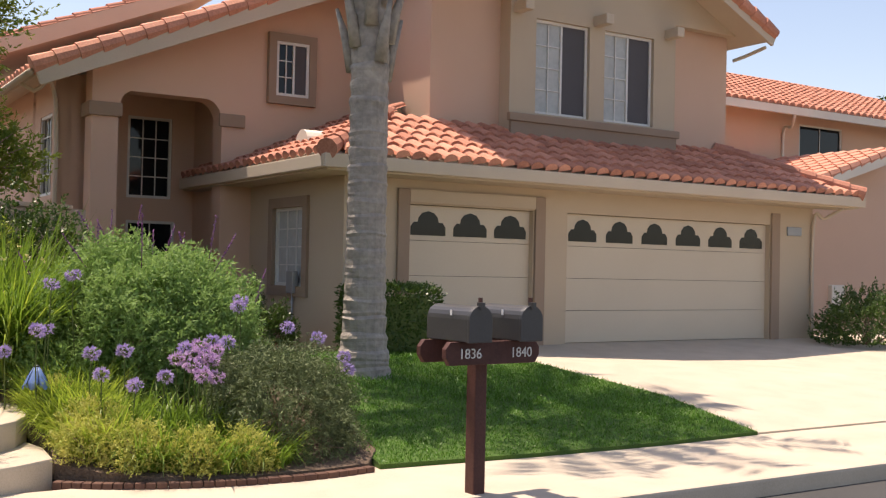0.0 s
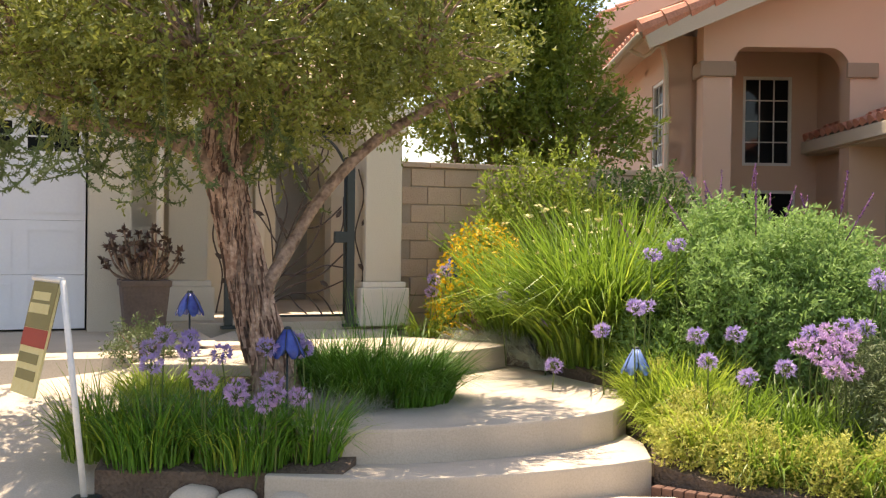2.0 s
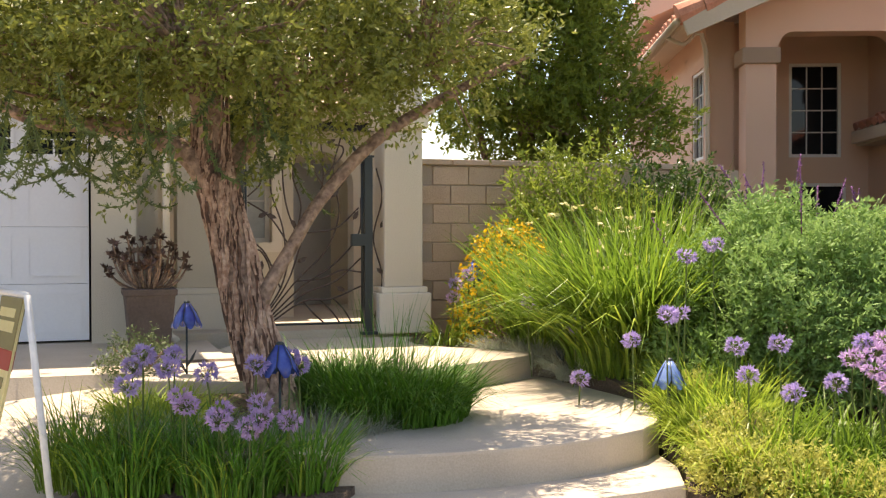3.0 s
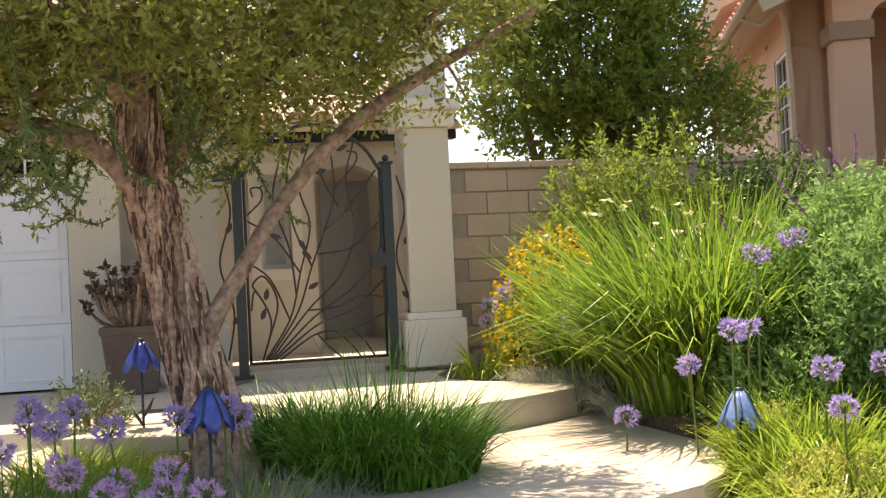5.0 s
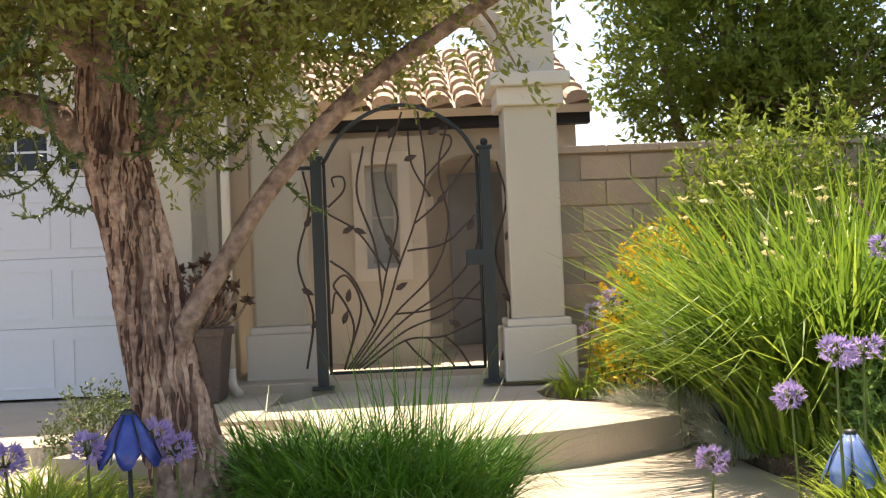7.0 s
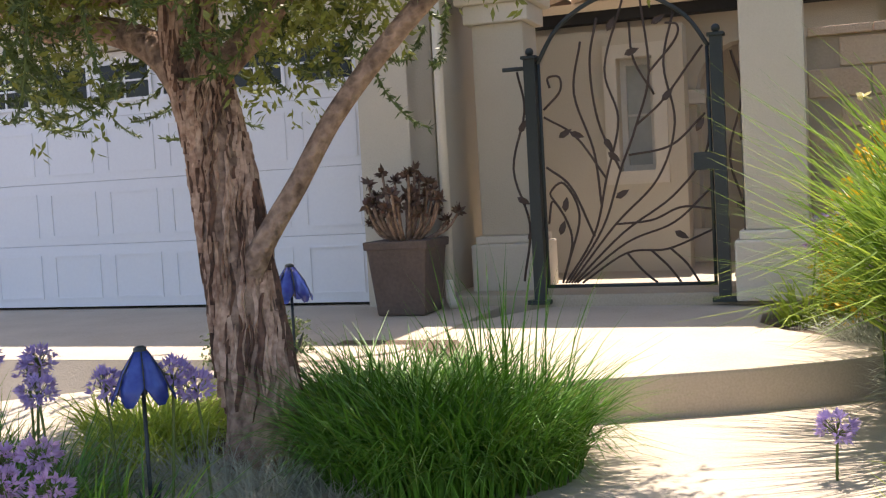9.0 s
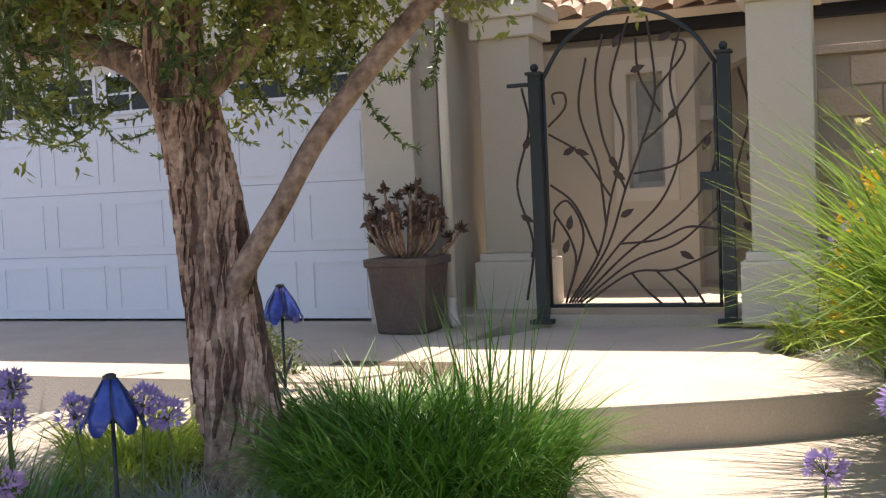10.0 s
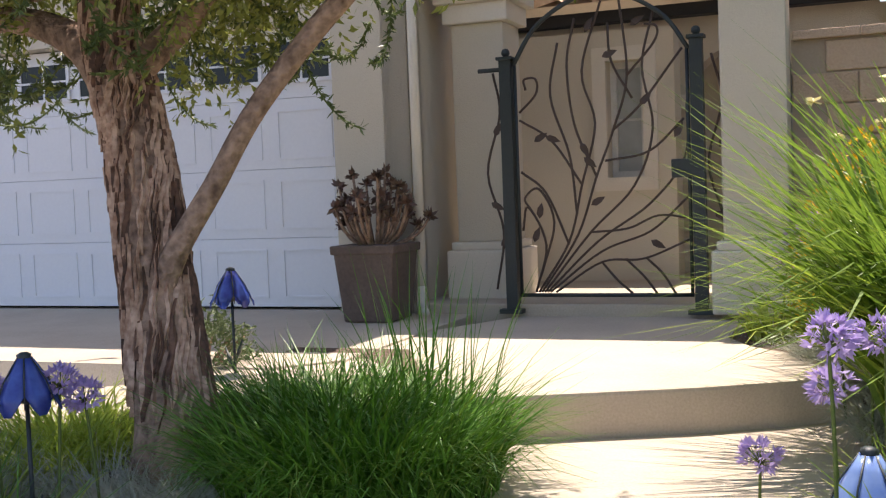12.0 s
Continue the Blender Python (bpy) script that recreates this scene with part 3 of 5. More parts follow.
for (a, b, n) in ((mF @ Vector((0, 0, 0.07)), mF @ Vector((2.0, 2.15, 0.09)), 9), (mF @ Vector((wF, 0, 0.07)), mF @ Vector((wF - 2.0, 2.15, 0.09)), 9)):
    d = (b - a)
    q = d.to_track_quat('Z', 'Y').to_matrix().to_4x4()
    for i in range(n):
        bmesh.ops.create_cone(bm, segments=10, radius1=0.15, radius2=0.12, depth=d.length / n * 1.15, cap_ends=True, matrix=Matrix.Translation(a + d * (i + 0.5) / n) @ q)
bm_ob("hip_tiles", bm, M_TILE, nb)
vent = extrude_poly("roof_vent", [(-0.25, 0.0)] + [(0.25 * -math.cos(math.pi * i / 10), 0.3 * math.sin(math.pi * i / 10)) for i in range(1, 10)] + [(0.25, 0)], 0.4, at(-4.05, 1.6, 3.02, -90), M_CREAMTRIM, nb)
# garage doors
def garage_door(x, w, n, wins):
    for j in range(4):
        box("panel", (x, 0.1, 0.005 + j * 0.533), (x + w, 0.145, 0.533 * (j + 1) - 0.001), M_DOORTAN, nb, bevel=0.0025)
    for i in range(n):
        cx = x + w * (i + 0.5) / n
        r = 0.31 if n == 3 else 0.30
        pts = [(-r, 0), (r, 0), (r, 0.13), (r * 0.82, 0.2), (r * 0.6, 0.2), (r * 0.55, 0.27), (r * 0.35, 0.34), (0, 0.37), (-r * 0.35, 0.34), (-r * 0.55, 0.27), (-r * 0.6, 0.2), (-r * 0.82, 0.2), (-r, 0.13)]
        extrude_poly("pane", pts[::-1], 0.02, at(cx, 0.092, 1.68), M_GLASS, nb)
garage_door(-3.0, 2.3, 3, 3)
garage_door(0.0, 4.88, 6, 6)
# near-black sheet in place of the unlit garage behind the doors
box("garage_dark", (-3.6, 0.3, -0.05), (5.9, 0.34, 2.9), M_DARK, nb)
for x0, x1 in ((-3.22, -3.02), (-0.68, -0.48), (4.9, 5.12)):
    box("door_surround", (x0, -0.05, -0.55), (x1, 0.0, 2.36), M_BAND, nb, bevel=0.01)
box("door_surround", (-3.02, -0.05, 2.16), (-0.68, 0.0, 2.36), M_TAN, nb, bevel=0.01)
box("number_plate", (5.35, -0.03, 1.95), (5.75, 0, 2.12), M_METAL, nb, bevel=0.01)
tube("downpipe", [bend([(6.35, -0.5, 2.5, 0.035), (6.2, -0.2, 2.3, 0.035), (6.05, -0.06, 2.2, 0.035), (6.05, -0.06, -0.3, 0.035)], 5)], M_FASCIA, nb)
# side window
sw = at(-4.1, 2.45, 0.86, -90)
window(nb, sw, 1.15, 1.24, 3, 4, M_PALEPANE)
trim_round(nb, sw, 1.15, 1.24, 0.16, M_BAND)
# entrance wing with the arch
AY = 3.5
arch = [(-6.8, -0.6), (-6.38, -0.6), (-6.38, 3.58)]
for i in range(1, 8):
    a = math.pi / 2 * i / 8
    arch.append((-6.38 + 0.22 * (1 - math.cos(a)), 3.58 + 0.36 * math.sin(a)))
arch += [(-6.16, 3.94), (-4.95, 3.94)]
for i in range(1, 8):
    a = math.pi / 2 * (1 - i / 8)
    arch.append((-4.65 - 0.3 * (1 - math.cos(a)), 3.58 + 0.36 * math.sin(a)))
arch += [(-4.65, 3.58), (-4.65, -0.6), (-1.7, -0.6), (-1.7, 6.42), (-6.8, 4.28)]
extrude_poly("wall", arch, 0.4, at(0, AY, 0), M_STUCCO, nb)
box("column_band", (-6.86, AY - 0.06, 3.5), (-6.33, AY + 0.46, 3.72), M_BAND, nb, bevel=0.02)
box("column_band", (-4.71, AY - 0.06, 3.5), (-4.25, AY, 3.72), M_BAND, nb, bevel=0.02)
box("wall", (-4.36, AY + 0.4, -0.6), (-4.36 + 0.2, 5.7, 4.7), M_STUCCO, nb)
wall("wall", at(-7.2, 5.7, 0), 3.0, -0.6, 4.5, 0.2, [(1.6, 2.42, 2.36, 3.85), (1.6, 2.5, -0.5, 1.95)], M_STUCCO, nb)
window(nb, at(-5.6, 5.7, 2.36), 0.82, 1.49, 3, 4)
window(nb, at(-5.6, 5.7, -0.5), 0.9, 2.45, 2, 4)
uw = at(-3.72, AY - 0.1, 4.12)
window(nb, uw, 0.62, 0.95, 2, 3, screen=0.45)
trim_round(nb, at(-3.72, AY - 0.0, 4.12), 0.62, 0.95, 0.14, M_BAND, 0.1)
wall("wall", at(-7.2, 12.6, 0, -90), 8.4, -0.6, 4.25, 0.25, [(7.3, 8.25, 2.25, 3.6)], M_STUCCO, nb)
window(nb, at(-7.2, 5.3, 2.25, -90), 0.95, 1.35, 3, 4)
box("wall", (-7.2, 4.2, -0.6), (-6.8, 4.4, 4.22), M_STUCCO, nb)
wall("wall", at(-7.05, 12.85, 0), 12.8, -0.6, 5.0, 0.25, [], M_STUCCO, nb)
# wing roof
mW, wW = slope((-7.8, 12.8, 4.02), (-7.8, 2.95, 4.02), 23)
sheet("roof_deck", [(0, 0), (wW, 0), (wW, 6.4), (0, 6.4)], 0.1, M_FASCIA, nb, mW)
tiled(nb, mW, wW, 17, lambda x, y: x < wW - 0.3, M_TILE, False)
sheet("roof_edge", [(wW - 0.08, 0), (wW, 0), (wW, 6.4), (wW - 0.08, 6.4)], 0.26, M_FASCIA, nb, mW @ Matrix.Translation((0.085, 0, 0.01)))
bm = bmesh.new()
for i in range(17):
    bmesh.ops.create_cone(bm, segments=10, radius1=0.15, radius2=0.12, depth=0.42, cap_ends=True, matrix=mW @ Matrix.Translation((wW, i * 0.36 + 0.2, 0.06)) @ Euler((radians(-90), 0, 0)).to_matrix().to_4x4())
bm_ob("rake_tiles", bm, M_TILE, nb)
# higher roof behind the wing
mB, wB = slope((-7.6, 16, 5.35), (-7.6, 8.2, 5.35), 23)
sheet("roof_deck", [(0, 0), (wB, 0), (wB, 5.0), (0, 5.0)], 0.3, M_FASCIA, nb, mB)
tiled(nb, mB, wB, 13, lambda x, y: True, M_TILE, False)
tube("gutter", [[(-7.84, 12.8, 3.98, 0.055), (-7.84, 2.95, 3.98, 0.055)], bend([(-7.84, 3.9, 3.96, 0.035), (-7.6, 3.9, 3.84, 0.035), (-7.26, 3.92, 3.71, 0.035), (-7.26, 3.92, 0, 0.035)], 4)], M_FASCIA, nb)
box("meter_box", (-4.2, 1.5, 0.75), (-4.1, 1.75, 1.1), M_METAL, nb, bevel=0.02)
tube("conduit", [[(-4.14, 1.62, 0.76, 0.02), (-4.14, 1.62, -0.3, 0.02)]], M_METAL, nb)
ac = box("utility_cabinet", (-4.75, 3.3, -0.3), (-4.25, 3.8, 0.65), M_CREAMTRIM, bevel=0.03)
tagged(ac, "pale weathered utility cabinet beside the house wall", "cabinet")

# ---- second neighbour house ----
h2 = thing("house", 9, 4, 0, "pink-tan stucco house with terracotta roofs in the distance", "house")
L2 = Matrix.Translation((-9, -4, 0))
wall("wall", at(8.2, 5.5, 0), 14, -0.6, 5.6, 0.25, [(4.2, 6.0, 3.9, 5.3)], M_STUCCO, h2)
wall("wall", at(8.2, 14, 0, -90), 8.25, -0.6, 5.6, 0.25, [], M_STUCCO, h2)
window(h2, at(12.4, 5.5, 3.9), 1.8, 1.4, 2, 1)
m2, w2 = slope((7.4, 4.8, 5.55), (23, 4.8, 5.55), 22)
sheet("roof_deck", [(0, 0), (w2, 0), (w2 - 4.2, 4.55), (4.2, 4.55)], 0.1, M_FASCIA, h2, m2)
tiled(h2, m2, w2, 12, lambda x, y: x > y * 0.93 and x < w2 - y * 0.93, M_TILE, False)
m3, w3 = slope((7.4, 14, 5.55), (7.4, 4.8, 5.55), 22)
sheet("roof_deck", [(0, 0), (w3, 0), (w3 - 4.2, 4.55), (0, 4.55)], 0.1, M_FASCIA, h2, m3)
tiled(h2, m3, w3, 12, lambda x, y: x < w3 - y * 0.93, M_TILE, False)
box("fascia", (7.3, 4.72, 5.36), (23, 4.8, 5.56), M_CREAMTRIM, h2)
box("fascia", (7.3, 4.8, 5.36), (7.38, 14, 5.56), M_CREAMTRIM, h2)
extrude_poly("wall", [(8.0, -0.6), (14.5, -0.6), (14.5, 3.2), (11.2, 4.0), (8.0, 3.0)], 0.3, at(0, 2.4, 0), M_STUCCO, h2)
a4 = Matrix.Translation((7.6, 1.9, 3.0)) @ Euler((0, -radians(17), 0)).to_matrix().to_4x4()
box("roof_deck", (0, 0, -0.1), (4.2, 3.8, 0.0), M_FASCIA, h2, a4)
box("rake_board", (0, -0.06, -0.2), (4.2, 0, 0.0), M_CREAMTRIM, h2, a4)
bm = bmesh.new()
for k in range(10):
    for i in range(11):
        bmesh.ops.create_cone(bm, segments=8, radius1=0.14, radius2=0.11, depth=0.42, cap_ends=True, matrix=a4 @ Matrix.Translation((i * 0.37 + 0.2, k * 0.36 + 0.05, 0.03)) @ Euler((0, radians(90), 0)).to_matrix().to_4x4())
bm_ob("tiles", bm, M_TILE, h2)
tube("downpipe", [bend([(11.3, 4.75, 5.35, 0.04), (11.6, 5.1, 5.1, 0.04), (11.7, 5.44, 5.0, 0.04), (11.7, 5.44, 3.2, 0.04)], 4)], M_CREAMTRIM, h2)
box("wall_box", (9.7, 2.3, 0.2), (10.15, 2.42, 1.0), M_CREAMTRIM, h2, bevel=0.02)
for ob in h2.children:
    ob.matrix_parent_inverse = L2

# ---- own house: garage, gate columns, court ----
own = thing("house", 0, 0, 0, "cream stucco house with white garage door and columned entry", "house")
def hw(u, v, z, rz=0):
    return HM @ pose(u, v, z, 0, 0, rz)
wall("wall", hw(-12, 0.05, 0), 11.25, 0.0, 4.3, 0.25, [(5.75, 10.65, 0.0, 2.28)], M_CREAM, own)
wall("wall", hw(-0.75, 0.05, 0, 90), 1.65, 0.0, 4.3, 0.2, [], M_CREAM, own)
# white sectional garage door with raised panels and a glazed top row
gd = bmesh.new()
gh = 0.53
for j in range(4):
    add_box(gd, (-6.23, 0.2, 0.15 + j * gh), (-1.37, 0.24, 0.15 + (j + 1) * gh - 0.002), HM)
bm_ob("garage_door", gd, M_WHITE, own, bevel=0.005)
bm = bmesh.new()
for j in range(3):
    for i in range(8):
        u0 = -6.23 + 4.86 * i / 8 + 0.07
        for a, b, c, d in ((u0, u0 + 0.47, 0.07, 0.085), (u0, u0 + 0.47, 0.43, 0.445), (u0, u0 + 0.015, 0.085, 0.43), (u0 + 0.455, u0 + 0.47, 0.085, 0.43)):
            add_box(bm, (a, 0.192, 0.15 + j * gh + c), (b, 0.2, 0.15 + j * gh + d), HM)
bm_ob("panel_moulding", bm, M_WHITE, own)
for i in range(8):
    u0 = -6.23 + 4.86 * i / 8 + 0.07
    box("pane", (u0, 0.188, 0.15 + 3 * gh + 0.14), (u0 + 0.47, 0.196, 0.15 + 3 * gh + 0.42), M_GLASS, own, HM)
    bm = bmesh.new()
    for a, b, c, d in ((u0 - 0.03, u0 + 0.5, 0.11, 0.14), (u0 - 0.03, u0 + 0.5, 0.42, 0.45), (u0 - 0.03, u0, 0.14, 0.42), (u0 + 0.47, u0 + 0.5, 0.14, 0.42), (u0 + 0.226, u0 + 0.244, 0.14, 0.42), (u0, u0 + 0.226, 0.272, 0.288), (u0 + 0.244, u0 + 0.47, 0.272, 0.288)):
        add_box(bm, (a, 0.18, 0.15 + 3 * gh + c), (b, 0.192, 0.15 + 3 * gh + d), HM)
    bm_ob("window_grille", bm, M_WHITE, own)
# darkness inside the garage, put in as a near-black sheet
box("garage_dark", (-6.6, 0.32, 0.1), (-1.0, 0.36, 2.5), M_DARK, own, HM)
# downpipe beside the garage
tube("downpipe", [[(*(HM @ Vector((-0.68, 0.0, z))), 0.035) for z in (0.2, 2.0, 4.0)], bend([(*(HM @ Vector((-0.68, 0.0, 0.32))), 0.035), (*(HM @ Vector((-0.66, -0.06, 0.2))), 0.035), (*(HM @ Vector((-0.6, -0.16, 0.15))), 0.035)], 4)], M_CREAMTRIM, own, 8)


def column(u, v, w, z0, ztop, name="column"):
    bm = bmesh.new()
    add_box(bm, (u - w / 2, v - w / 2, z0 + 0.46), (u + w / 2, v + w / 2, ztop - 0.24), HM)
    add_box(bm, (u - w / 2, v - w / 2, ztop), (u + w / 2, v + w / 2, 3.4), HM)
    c = bm_ob("column", bm, M_CREAM, own, bevel=0.015)
    bm = bmesh.new()
    add_box(bm, (u - w / 2 - 0.07, v - w / 2 - 0.07, z0), (u + w / 2 + 0.07, v + w / 2 + 0.07, z0 + 0.40), HM)
    add_box(bm, (u - w / 2 - 0.04, v - w / 2 - 0.04, z0 + 0.40), (u + w / 2 + 0.04, v + w / 2 + 0.04, z0 + 0.46), HM)
    bm_ob("column_base", bm, M_CREAMTRIM, own, bevel=0.015)
    bm = bmesh.new()
    add_box(bm, (u - w / 2 - 0.05, v - w / 2 - 0.05, ztop - 0.24), (u + w / 2 + 0.05, v + w / 2 + 0.05, ztop - 0.1), HM)
    add_box(bm, (u - w / 2 - 0.1, v - w / 2 - 0.1, ztop - 0.1), (u + w / 2 + 0.1, v + w / 2 + 0.1, ztop), HM)
    bm_ob("capital", bm, M_CREAMTRIM, own, bevel=0.015)
column(1.62, 0.12, 0.40, 0.15, 2.44)
column(-0.35, 0.62, 0.40, 0.15, 2.44)
box("threshold", (-0.75, 0.0, 0.0), (2.0, 4.5, 0.2), M_CONC, own, HM, bevel=0.015)
# porch arch above the gate
pa = [(-0.75, 3.5), (-0.75, 2.55), (-0.3, 2.55)]
for i in range(1, 12):
    a = math.pi * (1 - i / 12)
    pa.append((0.56 + 0.86 * math.cos(a), 2.55 + 0.62 * math.sin(a)))
pa += [(1.42, 2.55), (1.42, 3.4), (1.82, 3.4), (1.82, 3.5)]
extrude_poly("porch_arch", pa[::-1], 0.35, hw(0, 0.02, 0), M_CREAM, own)
box("porch_ceiling", (-0.74, 0.375, 3.22), (1.82, 1.7, 3.5), M_CREAM, own, HM)
# court walls
wall("wall", hw(-0.9, 1.75, 0), 1.75, 0.2, 2.25, 0.3, [(1.2, 1.5, 1.05, 2.0)], M_CREAM, own)
# no curtain: the pale pane colour stands for daylight on grey glass
window(own, hw(0.3, 1.87, 1.05), 0.3, 0.95, 1, 2, M_PALEPANE)
ws = trim_round(own, hw(0.3, 1.75, 1.05), 0.3, 0.95, 0.11, M_CREAMTRIM, 0.05)
ia = [(-0.9, 0.2), (0.86, 0.2), (0.86, 1.75)]
for i in range(1, 10):
    a = math.pi * (1 - i / 10)
    ia.append((1.31 + 0.45 * math.cos(a), 1.75 + 0.42 * math.sin(a)))
ia += [(1.76, 1.75), (1.76, 0.2), (2.4, 0.2), (2.4, 2.45), (-0.9, 2.45)]
extrude_poly("entry_arch", ia, 0.3, hw(0, 2.6, 0), M_CREAM, own)
bm = bmesh.new()
add_box(bm, (0.72, 2.5, 1.62), (0.94, 2.6, 1.75), HM)
bm_ob("arch_moulding", bm, M_CREAMTRIM, own, bevel=0.01)
bm = bmesh.new()
add_box(bm, (0.68, 2.5, 0.2), (0.98, 2.6, 0.5), HM)
bm_ob("arch_moulding", bm, M_CREAMTRIM, own, bevel=0.01)
box("wall", (0.4, 3.9, 0.2), (2.6, 4.1, 2.6), M_CREAM, own, HM)
box("front_door", (1.15, 3.84, 0.2), (1.75, 3.895, 2.1), M_METAL, own, HM, bevel=0.01)
box("wall", (2.45, 0.9, 0.0), (2.6, 4.1, 1.8), M_CREAM, own, HM)
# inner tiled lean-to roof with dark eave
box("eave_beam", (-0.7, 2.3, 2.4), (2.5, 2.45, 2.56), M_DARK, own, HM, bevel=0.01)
ea, eb = HM @ Vector((-0.7, 2.15, 2.56)), HM @ Vector((2.5, 2.15, 2.56))
mI, wI = slope(ea, eb, 22)
sheet("roof_deck", [(0, 0), (wI, 0), (wI, 3.2), (0, 3.2)], 0.08, M_FASCIA, own, mI)
tiled(own, mI, wI, 8, lambda x, y: True, M_TILEPALE, False)
wall("wall", hw(-12, 5.4, 0), 14.4, 0.0, 3.2, 0.25, [], M_CREAM, own)
box("eave", (-12.4, -0.45, 4.3), (-0.62, 4.6, 4.42), M_FASCIA, own, HM)

# block garden wall
bw = tagged(new("wall_garden"), "tan split-face block garden wall", "wall", kind="structure")
core = box("mortar_core", (1.83, 0.27, -0.1), (5.75, 0.41, 1.87), M_MORTAR, bw, HM)
bl = bmesh.new()
add_box(bl, (-0.194, -0.09, -0.094), (0.194, 0.09, 0.094))
b0 = bm_ob("block", bl, M_BLOCK, bw, bevel=0.008)
first = True
for j in range(10):
    for i in range(10):
        u = 2.03 + i * 0.4 - (0.2 if j % 2 else 0)
        if u < 1.9:
            continue
        ob = b0 if first else new("block", b0.data)
        first = False
        ob.parent = bw
        ob.matrix_world = HM @ pose(u + rng.normal(0, 0.003), 0.34 + rng.normal(0, 0.006), -0.05 + j * 0.2, 0, 0, rng.normal(0, 0.4))
cp = bmesh.new()
for i in range(9):
    add_box(cp, (1.84 + i * 0.41, 0.22, 1.862), (2.24 + i * 0.41, 0.46, 1.92), HM)
bm_ob("coping", cp, M_BLOCK, bw, bevel=0.008)

# ---- iron gate ----
gate = thing("garden_gate", 0, 0, 0, "ornate dark wrought-iron garden gate with vine scrolls and leaves", "gate")
G = lambda x, z, r, v=0.0: (*(HM @ Vector((x, v, z))), r)
for u, top in ((0.0, 1.86), (1.27, 1.9)):
    bm = bmesh.new()
    add_box(bm, (u - 0.04, -0.04, 0.16), (u + 0.04, 0.04, top), HM)
    add_box(bm, (u - 0.055, -0.055, top), (u + 0.055, 0.055, top + 0.02), HM)
    bmesh.ops.create_uvsphere(bm, u_segments=10, v_segments=6, radius=0.03, matrix=HM @ Matrix.Translation((u, 0, top + 0.05)))
    add_box(bm, (u - 0.08, -0.08, 0.14), (u + 0.08, 0.08, 0.17), HM)
    bm_ob("gate_post", bm, M_IRON, gate)
tube("frame", [bend([G(0.05, 1.82, 0.016), G(0.2, 2.05, 0.016), G(0.42, 2.2, 0.016), G(0.64, 2.25, 0.016), G(0.86, 2.2, 0.016), G(1.08, 2.05, 0.016), G(1.22, 1.84, 0.016)], 5), [G(0.05, 0.26, 0.014), G(1.22, 0.26, 0.014)], [G(0.06, 0.26, 0.012), G(0.06, 1.82, 0.012)], [G(1.21, 0.26, 0.012), G(1.21, 1.84, 0.012)], [G(-0.2, 1.8, 0.016), G(0, 1.8, 0.016)]], M_IRON, gate)
vines = []
VR = 0.0085
for pts in (
        [(0.18, 0.28), (0.40, 0.62), (0.50, 1.0), (0.60, 1.4), (0.52, 1.75), (0.66, 2.2)],
        [(0.2, 0.28), (0.46, 0.66), (0.60, 1.05), (0.72, 1.35), (0.82, 1.7), (0.78, 2.2)],
        [(0.22, 0.28), (0.55, 0.68), (0.85, 0.98), (0.98, 1.35), (0.92, 1.75), (1.0, 2.1)],
        [(0.24, 0.28), (0.60, 0.62), (0.95, 0.86), (1.18, 1.15), (1.2, 1.5)],
        [(0.26, 0.28), (0.62, 0.55), (0.95, 0.68), (1.2, 0.9)],
        [(0.3, 0.28), (0.62, 0.48), (0.9, 0.5), (1.2, 0.62)],
        [(0.4, 0.6), (0.25, 0.95), (0.08, 1.1)], [(0.5, 1.0), (0.3, 1.3), (0.08, 1.45)],
        [(0.46, 0.8), (0.42, 1.2), (0.3, 1.6), (0.36, 1.95)], [(0.60, 1.05), (0.46, 1.4), (0.42, 1.8), (0.48, 2.1)],
        [(0.72, 1.35), (0.9, 1.5), (1.1, 1.75), (1.18, 1.85)], [(0.66, 1.15), (0.95, 1.2), (1.18, 1.4)], [(0.55, 0.68), (0.8, 0.7), (1.0, 0.78), (1.2, 0.76)],
        [(0.62, 0.48), (0.72, 0.36), (0.82, 0.27)], [(0.78, 0.5), (0.9, 0.38), (0.98, 0.27)], [(0.92, 0.5), (1.02, 0.4), (1.1, 0.27)],
        [(0.16, 0.28), (0.24, 0.6), (0.12, 0.86), (0.08, 0.7)], [(0.2, 0.4), (0.3, 0.75), (0.2, 0.98), (0.1, 0.92), (0.14, 0.84)],
        [(0.08, 1.5), (0.2, 1.62), (0.2, 1.72), (0.12, 1.72), (0.13, 1.65)], [(0.85, 1.55), (0.72, 1.8), (0.7, 2.05)], [(0.82, 1.7), (1.0, 1.9), (1.02, 2.0), (0.94, 2.02)],
        [(-0.12, 0.3), (-0.06, 0.7), (-0.16, 1.1), (-0.06, 1.5), (-0.1, 1.78)], [(1.34, 0.3), (1.42, 0.7), (1.33, 1.1), (1.42, 1.5), (1.36, 1.8)]):
    vines.append(bend([G(x, z, VR, 0.012) for x, z in pts], 6))
tube("vine", vines, M_RUST, gate, 6)
